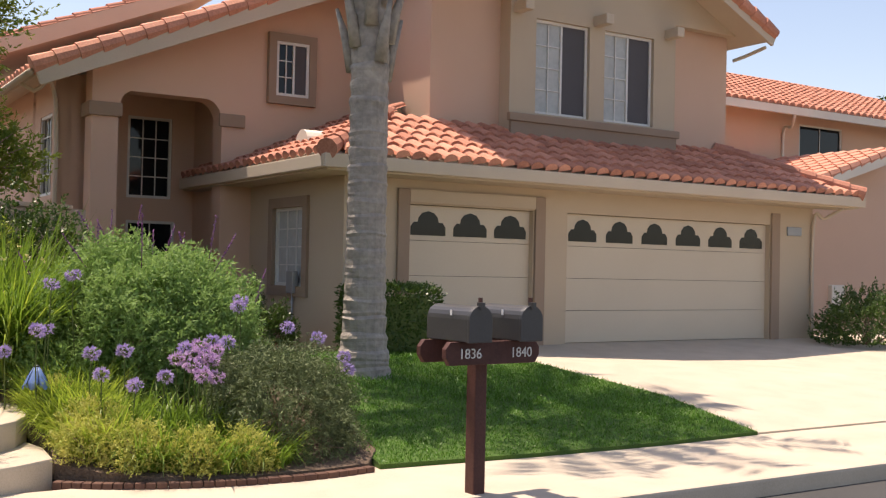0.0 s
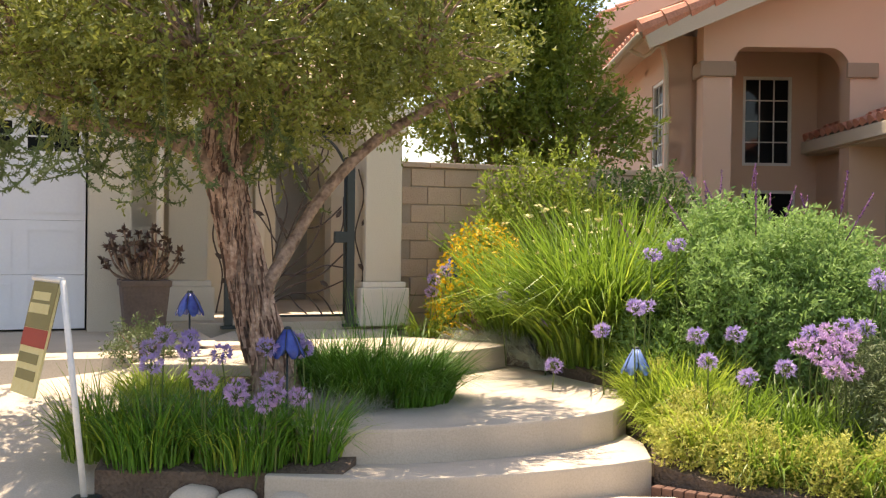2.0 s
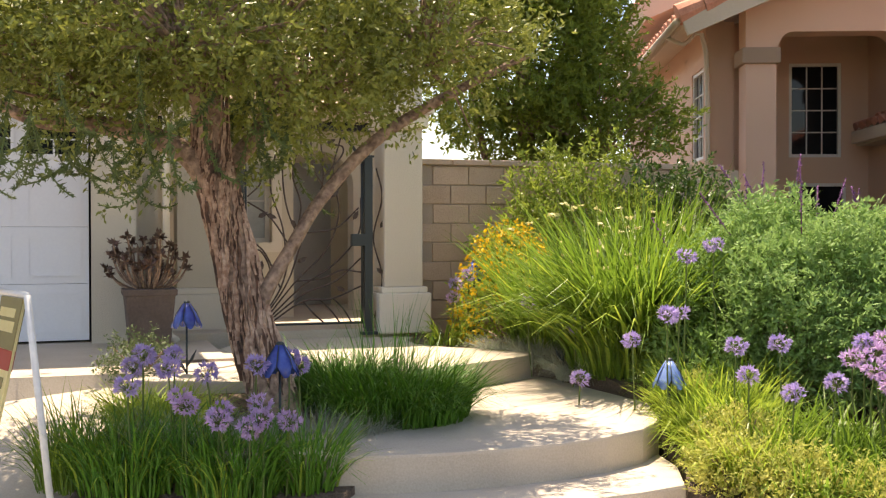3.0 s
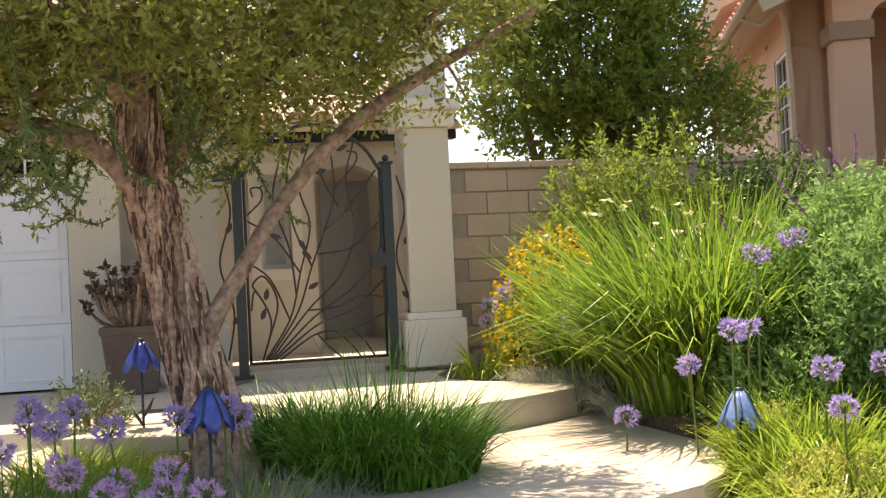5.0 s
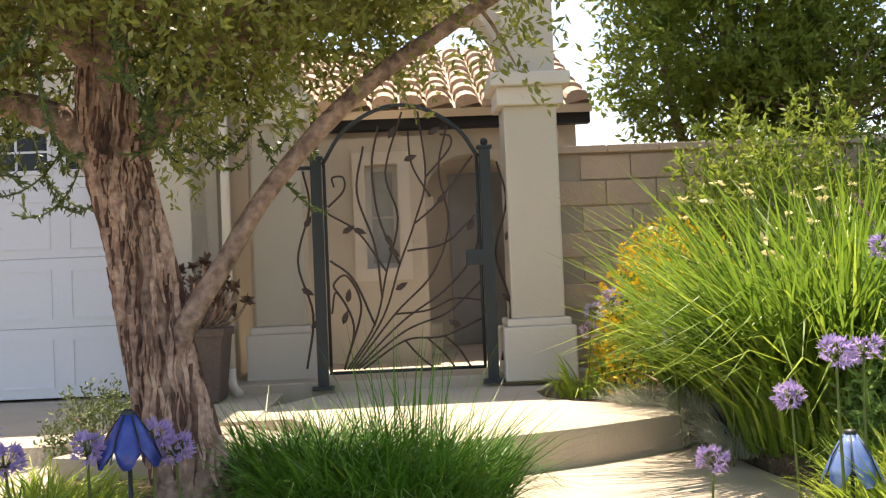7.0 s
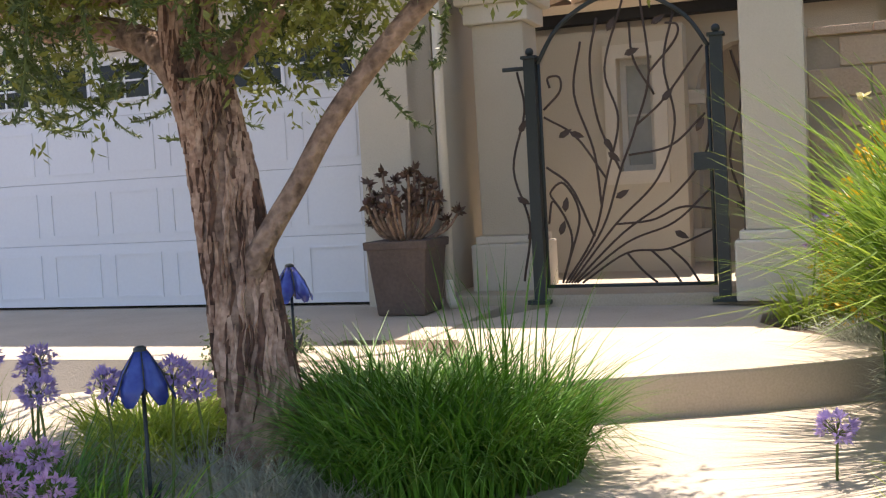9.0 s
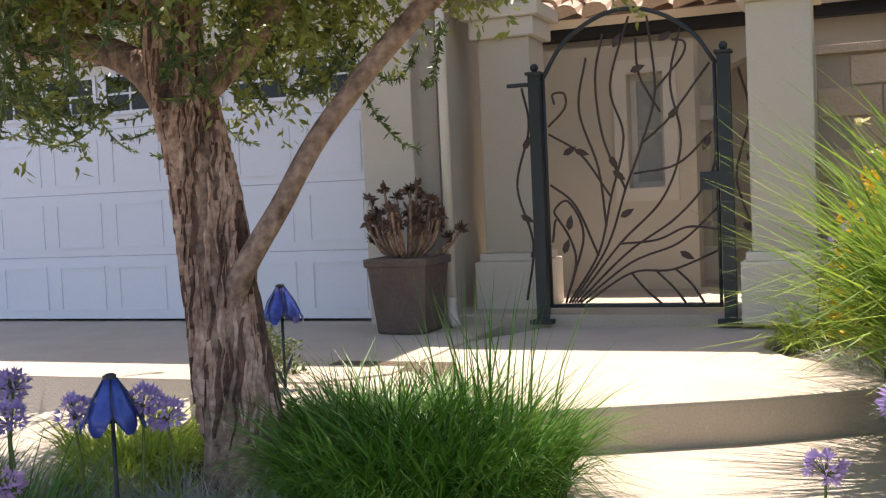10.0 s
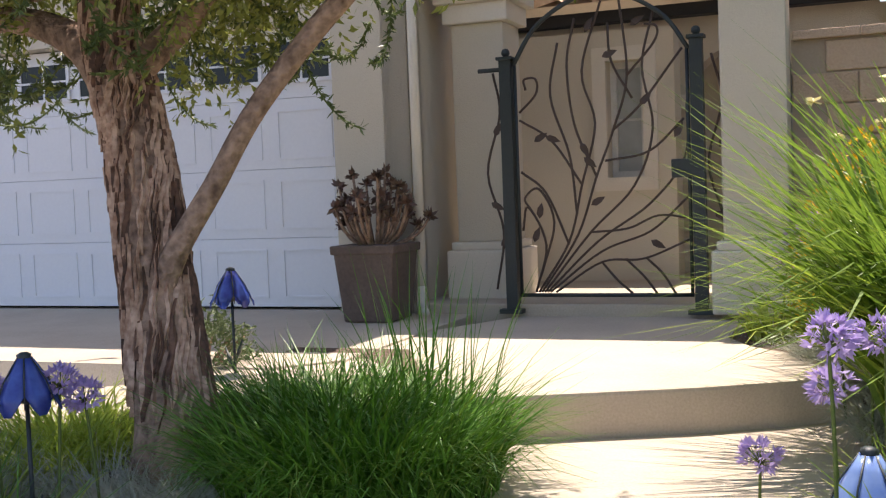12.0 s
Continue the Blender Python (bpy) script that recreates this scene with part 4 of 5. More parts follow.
for x, z, a in ((0.66, 1.83, 20), (0.5, 1.28, -60), (0.52, 1.18, -40), (0.18, 1.3, 30), (0.26, 1.33, -20), (0.2, 0.78, 80), (0.16, 0.62, 70), (0.85, 2.02, 30), (1.12, 1.28, 60), (0.95, 0.62, -30), (0.55, 2.0, 60), (0.9, 1.5, 45), (-0.1, 1.35, 60), (-0.14, 0.9, -30), (-0.08, 0.6, 40), (1.4, 1.2, 60), (1.36, 0.8, -40), (0.56, 0.86, 30)):
    bm = bmesh.new()
    mm = HM @ Matrix.Translation((x, -0.005, z)) @ Euler((0, radians(-a), 0)).to_matrix().to_4x4()
    o = [(0, 0), (0.03, 0.022), (0.07, 0.02), (0.11, 0), (0.07, -0.02), (0.03, -0.022)]
    fr = [bm.verts.new(mm @ Vector((p, -0.004 if abs(q) > 0 else 0.006, q))) for p, q in o]
    bk = [bm.verts.new(mm @ Vector((p, 0.006 if abs(q) > 0 else 0.012, q))) for p, q in o]
    bm.faces.new(fr)
    bm.faces.new(bk[::-1])
    for i in range(6):
        bm.faces.new((fr[i], bk[i], bk[(i + 1) % 6], fr[(i + 1) % 6]))
    bm_ob("leaf", bm, M_RUST, gate)
box("lock", (1.1, -0.04, 1.02), (1.24, 0.04, 1.14), M_IRON, gate, HM, bevel=0.008)

# ---- potted succulent ----
px, py = at_house(-0.86, -0.36)
pot = thing("plant_pot", px, py, 0.13, "square weathered clay pot by the garage", "pot")
bm = bmesh.new()
bmesh.ops.create_cone(bm, segments=4, radius1=0.25, radius2=0.315, depth=0.5, cap_ends=True, matrix=Matrix.Translation((0, 0, 0.25)) @ pose(0, 0, 0, 0, 0, 45 + 21))
bm_ob("body", bm, M_POT, pot, bevel=0.02)
bm = bmesh.new()
bmesh.ops.create_cone(bm, segments=4, radius1=0.33, radius2=0.335, depth=0.06, cap_ends=True, matrix=Matrix.Translation((0, 0, 0.49)) @ pose(0, 0, 0, 0, 0, 45 + 21))
bm_ob("rim", bm, M_POT, pot, bevel=0.012)
suc = thing("succulent", px, py, 0.63, "branching reddish-brown rosette succulent in a pot", "plant")
st, hp = [], []
for i in range(46):
    a, r = rng.uniform(0, 6.28), rng.uniform(0.08, 0.44)
    h = rng.uniform(0.12, 0.5) * (1.1 - r * 0.9)
    e = (math.cos(a) * r, math.sin(a) * r, h + 0.03)
    st.append(bend([(e[0] * 0.2, e[1] * 0.2, -0.02, 0.014), (e[0] * 0.75, e[1] * 0.75, h * 0.45, 0.011), (*e, 0.009)], 4))
    hp.append(e)
tube("stem", st, M_BARK, suc, 5)
hp = np.repeat(np.array(hp), 18, axis=0)
dd = rng.normal(0, 1, hp.shape) + np.array([0, 0, 0.55])
tagged(leaves("rosettes", hp, dd, 0.065, 0.032, M_SUCC, suc), kind="stuff")

# ---- mailboxes ----
mail = thing("mailbox_stand", -6.55, -7.05, -0.49, "pair of black mailboxes on a dark red wooden post", "mailbox")
AX = math.degrees(math.atan2(-1.0, 0.06))
MM = pose(0, 0, 0, 0, 0, AX + 90)
box("post", (-0.055, -0.055, -0.1), (0.055, 0.055, 1.0), M_POST, mail, MM, bevel=0.01)
for y0, y1, x0 in ((-0.2, -0.15, -0.44), (0.12, 0.17, -0.44)):
    pts = [(-0.44, 1.03), (-0.40, 0.97), (0.40, 0.97), (0.44, 1.03), (0.44, 1.09), (0.40, 1.14), (-0.40, 1.14), (-0.44, 1.09)]
    extrude_poly("board", pts, y1 - y0, MM @ Matrix.Translation((0, y0, 0)), M_POST, mail, bevel=0.006)
for dx in (-0.23, 0.25):
    prof = [(-0.1, 0), (0.1, 0)] + [(0.1 * math.cos(math.pi * i / 10), 0.16 + 0.1 * math.sin(math.pi * i / 10)) for i in range(11)]
    b = extrude_poly("box_body", prof, 0.5, MM @ Matrix.Translation((dx, -0.3, 1.145)), M_MAILBOX, mail, bevel=0.006)
    prof2 = [(x * 1.06, z * 1.03) for x, z in prof]
    extrude_poly("box_door", prof2, 0.03, MM @ Matrix.Translation((dx, -0.335, 1.14)), M_MAILBOX, mail, bevel=0.006)
    box("flag", (dx + 0.105, -0.2, 1.3), (dx + 0.115, -0.16, 1.46), M_POST, mail, MM)
    box("latch", (dx - 0.015, -0.36, 1.38), (dx + 0.015, -0.3, 1.43), M_MAILBOX, mail, MM)
    box("label_patch", (dx - 0.106, -0.12, 1.33), (dx - 0.101, -0.10, 1.37), M_LETTER, mail, MM)
for txt, dx in (("1836", -0.22), ("1840", 0.26)):
    cu = bpy.data.curves.new("number", 'FONT')
    cu.body, cu.size, cu.extrude, cu.align_x = txt, 0.105, 0.002, 'CENTER'
    o = new("number", cu)
    o.data.materials.append(M_LETTER)
    o.parent = mail
    o.matrix_local = MM @ Matrix.Translation((dx, -0.204, 1.018)) @ Euler((radians(90), 0, 0)).to_matrix().to_4x4()

# ---- palm ----
palm = thing("palm_tree", -5.1, -2.55, -0.08, "tall ringed grey palm trunk with green fronds", "palm tree")
V, F = [], []
seg, N = 16, 196
for i in range(N):
    z = -0.1 + i * 0.033
    ring = (i % 6) / 6
    r = (0.232 + 0.09 * math.exp(-z * 2.2)) * (1 + 0.075 * ring + rng.normal(0, 0.012)) * (1 - 0.016 * z)
    for k in range(seg):
        a = 2 * math.pi * k / seg
        V.append((math.cos(a) * r * (1 + 0.02 * math.sin(3 * a + i)), math.sin(a) * r, z + 0.012 * math.sin(2 * a + i * 0.7)))
    if i:
        for k in range(seg):
            F.append(((i - 1) * seg + k, (i - 1) * seg + (k + 1) % seg, i * seg + (k + 1) % seg, i * seg + k))
mesh_ob("trunk", V, F, M_PALM, palm)
boots = []
for i in range(26):
    a = i * 2.4
    z = 3.5 + i * 0.085
    boots.append([(math.cos(a) * 0.2, math.sin(a) * 0.2, z, 0.09), (math.cos(a) * 0.29, math.sin(a) * 0.29, z + 0.35, 0.06), (math.cos(a) * 0.42, math.sin(a) * 0.42, z + 0.75, 0.02)])
tube("leaf_base", boots, M_PALM, palm, 6)
fp, fd, st = [], [], []
for i in range(26):
    a, tilt = i * 2.399, rng.uniform(0.1, 1.0)
    L = rng.uniform(2.0, 2.6)
    path = [(math.cos(a) * L * t, math.sin(a) * L * t, 6.2 + 2.0 * (1 - tilt) * t * 1.6 - 1.2 * tilt * t * t, 0.03 * (1 - t * 0.8)) for t in np.linspace(0, 1, 12)]
    st.append(path)
    for t in np.linspace(0.2, 1, 46):
        for s in (-1, 1):
            fp.append((math.cos(a) * L * t, math.sin(a) * L * t, 6.2 + 2.0 * (1 - tilt) * t * 1.6 - 1.2 * tilt * t * t))
            fd.append((-math.sin(a) * s + math.cos(a) * 0.5, math.cos(a) * s + math.sin(a) * 0.5, -0.5))
tube("frond_rib", st, M_STEM, palm, 5)
tagged(leaves("fronds", np.array(fp), np.array(fd), 0.6, 0.05, M_GRASS, palm), kind="stuff")

# ---- clipped hedges ----
def hedge(x, y, z, sx, sy, h, n):
    e = thing("hedge", x, y, z, "clipped dark green hedge beside the garage", "hedge")
    box("core", (-sx / 2 + 0.1, -sy / 2 + 0.1, 0), (sx / 2 - 0.1, sy / 2 - 0.1, h - 0.12), M_STEM, e)
    p = rng.uniform(-0.5, 0.5, (n, 3)) * np.array([sx, sy, h])
    ax = rng.integers(0, 3, n)
    sg = np.sign(p[np.arange(n), ax])
    half = np.array([sx, sy, h]) / 2
    p[np.arange(n), ax] = sg * (half[ax] + rng.normal(0, 0.03, n))
    d = unit(p) + rng.normal(0, 0.6, (n, 3))
    p[:, 2] += h / 2
    p[:, 2] = np.maximum(p[:, 2], 0.02)
    tagged(leaves("leaves", p, d, 0.06, 0.03, M_HEDGE, e), kind="stuff")
hedge(-3.8, -0.85, -0.02, 1.15, 0.8, 0.92, 9000)
shrub("bush", 6.6, -0.95, -0.05, 1.35, 0.8, 1.05, 12000, 0.06, 0.032, M_HEDGE, "rounded dark green bush beside the driveway", seed=3)
shrub("bush", -4.7, 0.9, 0.0, 0.3, 0.3, 0.6, 2500, 0.06, 0.03, M_HEDGE, "small green bush at the house wall", seed=5)
cyp = shrub("cypress", -4.55, 2.1, 0.0, 0.17, 0.17, 1.0, 3000, 0.04, 0.014, M_HEDGE, "slender dark young cypress at the house wall", "tree", seed=9, rise=2)


# ---- trees ----
def tree(name, x, y, z, trunk, limbs, crowns, n, length, width, mat, label, bark=M_BARK, dirbias=0.2, drop=0.0, sides=14):
    """A tree: trunk and limbs as tapered wavy tubes, crowns as (centre, radii, share) of leafy twigs."""
    e = thing(name, x, y, z, label, "tree")
    t = tube("trunk", [bend(trunk, 10)], bark, e, sides)
    lb = [bend(l, 6) for l in limbs]
    P, D, tw = [], [], []
    for c, r, share in crowns:
        k = int(n * share / 14)
        a = unit(rng.normal(size=(k, 3)))
        rad = rng.uniform(0.25, 1, k) ** 0.55
        lump = np.array([1 + 0.35 * noise.noise(Vector(q * 2.4 + np.array(c))) for q in a])
        q = np.array(c) + a * np.array(r) * (rad * lump)[:, None]
        keep = np.array([noise.noise(Vector(w * 1.9 + np.array((5.0, x, 2.0)))) > -0.22 for w in q])
        q, a = q[keep], a[keep]
        o = unit(a * np.array([1, 1, 0.6]) + rng.normal(0, 0.5, a.shape) + np.array([0, 0, dirbias]))
        s = rng.uniform(0, 1, (len(q), 14, 1))
        bow = np.array([0, 0, -1.0]) * drop * s ** 2
        P.append((q[:, None, :] + o[:, None, :] * (s - 0.3) * length * 5 + bow + rng.normal(0, 0.01, (len(q), 14, 3))).reshape(-1, 3))
        D.append((o[:, None, :] * 0.7 + rng.normal(0, 0.55, (len(q), 14, 3))).reshape(-1, 3))
        for i in rng.integers(0, len(q), 40):
            g, cc = q[i], np.array(c)
            tw.append(bend([(*(cc + (g - cc) * 0.1 - np.array([0, 0, r[2] * 0.5])), 0.018), (*(cc + (g - cc) * 0.6 - np.array([0, 0, 0.1])), 0.011), (*g, 0.004)], 4))
    tube("limb", lb, bark, e, 10)
    tube("twig", tw, bark, e, 5)
    tagged(leaves("leaves", np.concatenate(P), np.concatenate(D), length, width, mat, e), kind="stuff")
    return e


TX, TY, TZ = -11.78, -4.68, -0.03
tr = tree("bottlebrush_tree", TX, TY, TZ,
          [(0.08, -0.1, -0.12, 0.2), (0.03, -0.05, 0.15, 0.16), (-0.12, 0.0, 0.6, 0.135), (-0.24, 0.03, 1.1, 0.125), (-0.33, 0.03, 1.45, 0.12), (-0.37, 0.0, 1.75, 0.105), (-0.36, 0.0, 2.4, 0.08), (-0.2, 0.1, 3.2, 0.05)],
          [[(-0.12, -0.03, 0.5, 0.07), (-0.02, 0.0, 0.78, 0.052), (0.13, 0.11, 1.07, 0.044), (0.31, 0.22, 1.39, 0.042), (0.65, 0.4, 1.79, 0.042), (1.12, 0.52, 2.1, 0.033), (1.7, 0.6, 2.4, 0.02)],
           [(-0.3, 0.03, 1.3, 0.09), (-0.52, -0.05, 1.68, 0.075), (-1.0, -0.1, 1.85, 0.06), (-1.5, -0.1, 1.9, 0.045), (-2.1, 0.0, 2.2, 0.025)],
           [(-0.3, 0.05, 1.55, 0.07), (-0.1, 0.3, 1.9, 0.055), (0.1, 0.5, 2.5, 0.03)],
           [(-0.38, 0.0, 1.9, 0.06), (-0.5, -0.5, 2.3, 0.045), (-0.6, -0.9, 2.8, 0.025)]],
          [((-0.3, 0.0, 2.75), (1.55, 1.4, 1.15), 0.42), ((-1.65, -0.1, 2.62), (1.0, 1.0, 0.7), 0.17), ((1.0, 0.45, 2.75), (0.75, 0.8, 0.8), 0.12), ((0.15, 0.5, 2.35), (0.95, 0.7, 0.5), 0.09), ((-1.1, 0.1, 2.2), (0.9, 0.8, 0.4), 0.05), ((-0.2, 0.1, 3.7), (1.3, 1.2, 0.8), 0.15), ((-0.35, -0.7, 2.5), (0.9, 0.6, 0.5), 0.07)],
          112000, 0.055, 0.021, M_LEAF, "gnarled bottlebrush tree with peeling bark and hanging twigs", drop=0.12)
# hanging leafy strands under the crown, hooked at their ends
hp, hd, hs = [], [], []
for i in range(150):
    a = rng.uniform(0, 6.28)
    r = rng.uniform(0.55, 2.0)
    x0, y0, z0 = -0.75 + math.cos(a) * r * 1.15, math.sin(a) * r * 0.75, rng.uniform(1.7, 2.15)
    if x0 > 0.15:
        continue
    L, turn, curl = rng.uniform(0.3, 0.75), rng.uniform(0, 6.28), rng.uniform(0.8, 2.6)
    p, tilt, path = Vector((x0, y0, z0)), rng.uniform(0.1, 0.6), []
    for k in range(13):
        path.append((*p, 0.005))
        g = -math.pi / 2 + tilt + curl * (k / 12) ** 2
        p = p + Vector((math.cos(g) * math.cos(turn), math.cos(g) * math.sin(turn), math.sin(g))) * (L / 12)
    hs.append(path)
    for k in range(12):
        q0, q1 = np.array(path[k][:3]), np.array(path[k + 1][:3])
        for w in rng.uniform(0, 1, 9):
            hp.append(q0 + (q1 - q0) * w)
            hd.append(unit(q1 - q0) * 0.8 + rng.normal(0, 0.75, 3))
tagged(tube("hanging_twigs", hs, M_STEM, tr, 4), kind="stuff")
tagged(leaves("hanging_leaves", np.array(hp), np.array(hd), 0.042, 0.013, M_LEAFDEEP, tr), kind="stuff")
# peeling strips of bark on the trunk
tp = bend([(0.03, -0.05, 0.15, 0.158), (-0.12, 0.0, 0.6, 0.133), (-0.24, 0.03, 1.1, 0.123), (-0.33, 0.03, 1.45, 0.118), (-0.37, 0.0, 1.75, 0.103), (-0.36, 0.0, 2.4, 0.078)], 12)
SV, SF, SM = [], [], []
for i in range(620):
    j = int(rng.integers(0, len(tp) - 12))
    a0, wd, ln = rng.uniform(0, 6.28), rng.uniform(0.03, 0.15), int(rng.integers(3, 11))
    lift = rng.uniform(0.002, 0.018)
    k0 = len(SV)
    for k in range(ln + 1):
        p = tp[min(j + k, len(tp) - 1)]
        a1 = a0 + k * 0.05 + 0.05 * math.sin(k * 1.3 + i)
        taper = math.sin(math.pi * (k + 0.4) / (ln + 0.8))
        for s in (-1, 0, 1):
            aa = a1 + s * wd * taper
            r = p[3] + lift + (0.012 if s == 0 else -0.004) + rng.normal(0, 0.002)
            SV.append((p[0] + math.cos(aa) * r, p[1] + math.sin(aa) * r, p[2]))
        if k:
            b = k0 + k * 3
            SM += [1 if i % 3 == 0 else 0] * 2
            SF += [(b - 3, b - 2, b + 1, b), (b - 2, b - 1, b + 2, b + 1)]
sf = mesh_ob("bark_strips", SV, SF, M_BARKSTRIP, tr)
sf.data.materials.append(M_BARKDARK)
sf.data.polygons.foreach_set("material_index", SM)
tagged(sf, kind="stuff")
# tree behind the garden wall
tree("leafy_tree", -9.92, 2.0, 0.0, [(0, 0, -0.1, 0.13), (0.05, 0, 1.2, 0.1), (0.0, 0, 2.6, 0.08), (0.1, 0, 4.5, 0.05)],
     [[(0, 0, 1.0, 0.06), (-0.5, 0.1, 2.2, 0.05), (-0.8, 0, 4.2, 0.02)], [(0, 0, 1.1, 0.06), (0.5, -0.1, 2.3, 0.05), (1.0, 0.2, 4.4, 0.02)], [(0, 0, 1.4, 0.05), (0.2, 0.4, 3.0, 0.04), (0.5, 0.5, 4.8, 0.02)]],
     [((0.1, 0, 3.3), (1.32, 1.1, 1.6), 0.5), ((-0.45, 0, 4.6), (1.1, 1.0, 1.2), 0.2), ((0.7, 0.1, 4.9), (1.1, 1.0, 1.3), 0.2), ((0.9, -0.4, 2.5), (1.0, 0.7, 0.7), 0.1)],
     100000, 0.085, 0.034, M_BAMBOO, "tall leafy green tree behind the garden wall", dirbias=0.5)
shrub("bush", -9.5, -0.5, 0.1, 1.1, 0.6, 1.95, 18000, 0.07, 0.024, M_BAMBOO, "feathery light green shrub by the garden wall", seed=11)
shrub("bush", -8.45, -0.15, 0.1, 1.15, 0.6, 1.85, 16000, 0.06, 0.03, M_HEDGE, "dark green bush beside the house", seed=12)
tree("garden_tree", 24, 9, -0.4, [(0, 0, -0.2, 0.2), (0, 0, 3, 0.15), (0.2, 0, 6, 0.08)], [[(0, 0, 2.5, 0.1), (1, 0, 4, 0.06), (2, 0, 5, 0.03)]], [((0, 0, 6), (2.2, 2.2, 2.6), 1.0)], 12000, 0.16, 0.08, M_HEDGE, "green garden tree beyond the houses")

# ---- right flower bed ----
sal = shrub("salvia_bush", -7.98, -3.25, -0.08, 1.3, 1.05, 1.47, 105000, 0.06, 0.018, M_SALVIA, "large rounded grey-green salvia bush with purple spikes", seed=21, rise=0.25, stems=30)
sp, ss = [], []
for i in range(17):
    a, r = rng.uniform(0, 6.28), rng.uniform(0.3, 1.15)
    x0, y0 = math.cos(a) * r * 1.05, math.sin(a) * r * 0.95
    z0 = 1.5 * math.sqrt(max(0.05, 1 - (r / 1.25) ** 2)) - 0.05
    dx, dy, L = x0 * 0.22 + rng.normal(0, 0.08), y0 * 0.2 + rng.normal(0, 0.08), rng.uniform(0.25, 0.5)
    ss.append([(x0, y0, z0, 0.005), (x0 + dx * 0.5, y0 + dy * 0.5, z0 + L * 0.5, 0.004), (x0 + dx, y0 + dy, z0 + L, 0.003)])
    for t in rng.uniform(0.3, 1, 70):
        sp.append((x0 + dx * t, y0 + dy * t, z0 + L * t))
tagged(tube("flower_stem", ss, M_SPIKE, sal, 4), kind="stuff")
sp = np.array(sp)
tagged(leaves("flower_spikes", sp, rng.normal(0, 1, sp.shape), 0.02, 0.012, M_SPIKE, sal), kind="stuff")
shrub("rosemary_bush", -7.27, -5.1, -0.42, 0.72, 0.75, 0.98, 40000, 0.045, 0.010, M_ROSEMARY, "drooping dark grey-green rosemary bush", seed=31, rise=-0.3, hang=0.9)
tall = clump("tall_grass", -9.15, -2.75, 0.02, 0.55, 1.5, 1.0, 1900, 0.026, M_TALL, "large clump of tall arching strappy green leaves", droop=0.42, old=M_LIME)
clump("tall_grass", -9.75, -1.75, 0.05, 0.4, 1.25, 0.7, 850, 0.024, M_TALL, "clump of tall strappy green leaves", droop=0.4, old=M_LIME)
clump("tall_grass", -8.9, -1.6, 0.05, 0.45, 1.75, 0.65, 850, 0.023, M_TALL, "tall upright strappy green leaves", droop=0.3)
# pale flowers on thin stems above the grass
fl = thing("fortnight_lily_flowers", -9.4, -2.3, 0.05, "scattered cream flowers on thin stems above strappy leaves", "flowers")
st, fp = [], []
for i in range(44):
    a, r = rng.uniform(0, 6.28), rng.uniform(0.2, 0.95)
    x0, y0, z1 = math.cos(a) * r, math.sin(a) * r, rng.uniform(0.75, 1.35)
    st.append(bend([(x0 * 0.3, y0 * 0.3, 0, 0.004), (x0 * 0.6, y0 * 0.6, z1 * 0.7, 0.003), (x0, y0, z1, 0.002)], 4))
    for k in range(7):
        fp.append((x0, y0, z1))
tube("stem", st, M_STEM, fl, 4)
fp = np.array(fp)
tagged(leaves("petals", fp, rng.normal(0, 1, fp.shape) * np.array([1, 1, 0.35]), 0.042, 0.03, M_CREAMPETAL, fl), kind="stuff")
eu = shrub("yellow_daisy_bush", -10.15, -1.35, 0.08, 0.6, 0.5, 1.1, 6000, 0.05, 0.014, M_LIME, "green bush covered with bright yellow flowers", seed=41)
q = unit(rng.normal(size=(420, 3)))
q[:, 2] = np.abs(q[:, 2])
tagged(leaves("yellow_flowers", np.repeat(q * np.array([0.58, 0.5, 1.12]), 4, axis=0) * rng.uniform(0.9, 1.08, (1680, 1)), rng.normal(0, 1, (1680, 3)), 0.045, 0.034, M_YELLOWPETAL, eu), kind="stuff")
for x, y, z in ((-10.25, -2.0, 0.08), (-9.95, -2.2, 0.06), (-10.0, -1.9, 0.08), (-9.75, -2.45, 0.02), (-9.65, -2.85, -0.02)):
    clump("blue_fescue", x, y, z, 0.16, 0.26, 0.3, 700, 0.005, M_FESCUE, "soft grey-blue fescue tuft", "grass", "fescue tufts", droop=0.7)
clump("agapanthus_leaves", -10.75, -1.55, 0.08, 0.14, 0.45, 0.35, 110, 0.022, M_LIME, "strappy light green agapanthus leaves", "plant", "agapanthus leaf clumps", droop=0.6)
for x, y, r, h, n in ((-8.82, -5.15, 0.26, 0.42, 420), (-8.5, -5.45, 0.3, 0.36, 420), (-8.0, -5.6, 0.32, 0.36, 420), (-8.65, -4.8, 0.3, 0.5, 320), (-8.1, -5.0, 0.3, 0.5, 320), (-8.9, -4.3, 0.2, 0.5, 260), (-7.7, -5.65, 0.25, 0.34, 300), (-8.92, -4.85, 0.18, 0.36, 430), (-8.85, -4.5, 0.25, 0.45, 430), (-8.7, -4.15, 0.25, 0.5, 430), (-8.95, -3.95, 0.14, 0.4, 260), (-9.0, -4.6, 0.16, 0.4, 410), (-9.02, -4.15, 0.16, 0.42, 410), (-8.75, -4.55, 0.2, 0.46, 410), (-8.95, -3.75, 0.2, 0.45, 300), (-8.6, -3.95, 0.22, 0.5, 410), (-8.4, -5.1, 0.3, 0.42, 430), (-7.95, -5.35, 0.25, 0.36, 430)):
    clump("agapanthus_leaves", x, y, soil(x, y) - 0.02, r, h + 0.1, 0.32, n, 0.018, M_LIME if n > 400 and x < -8.6 else M_TALL, "strappy bright green agapanthus leaves", "plant", "agapanthus leaf clumps", droop=0.6)
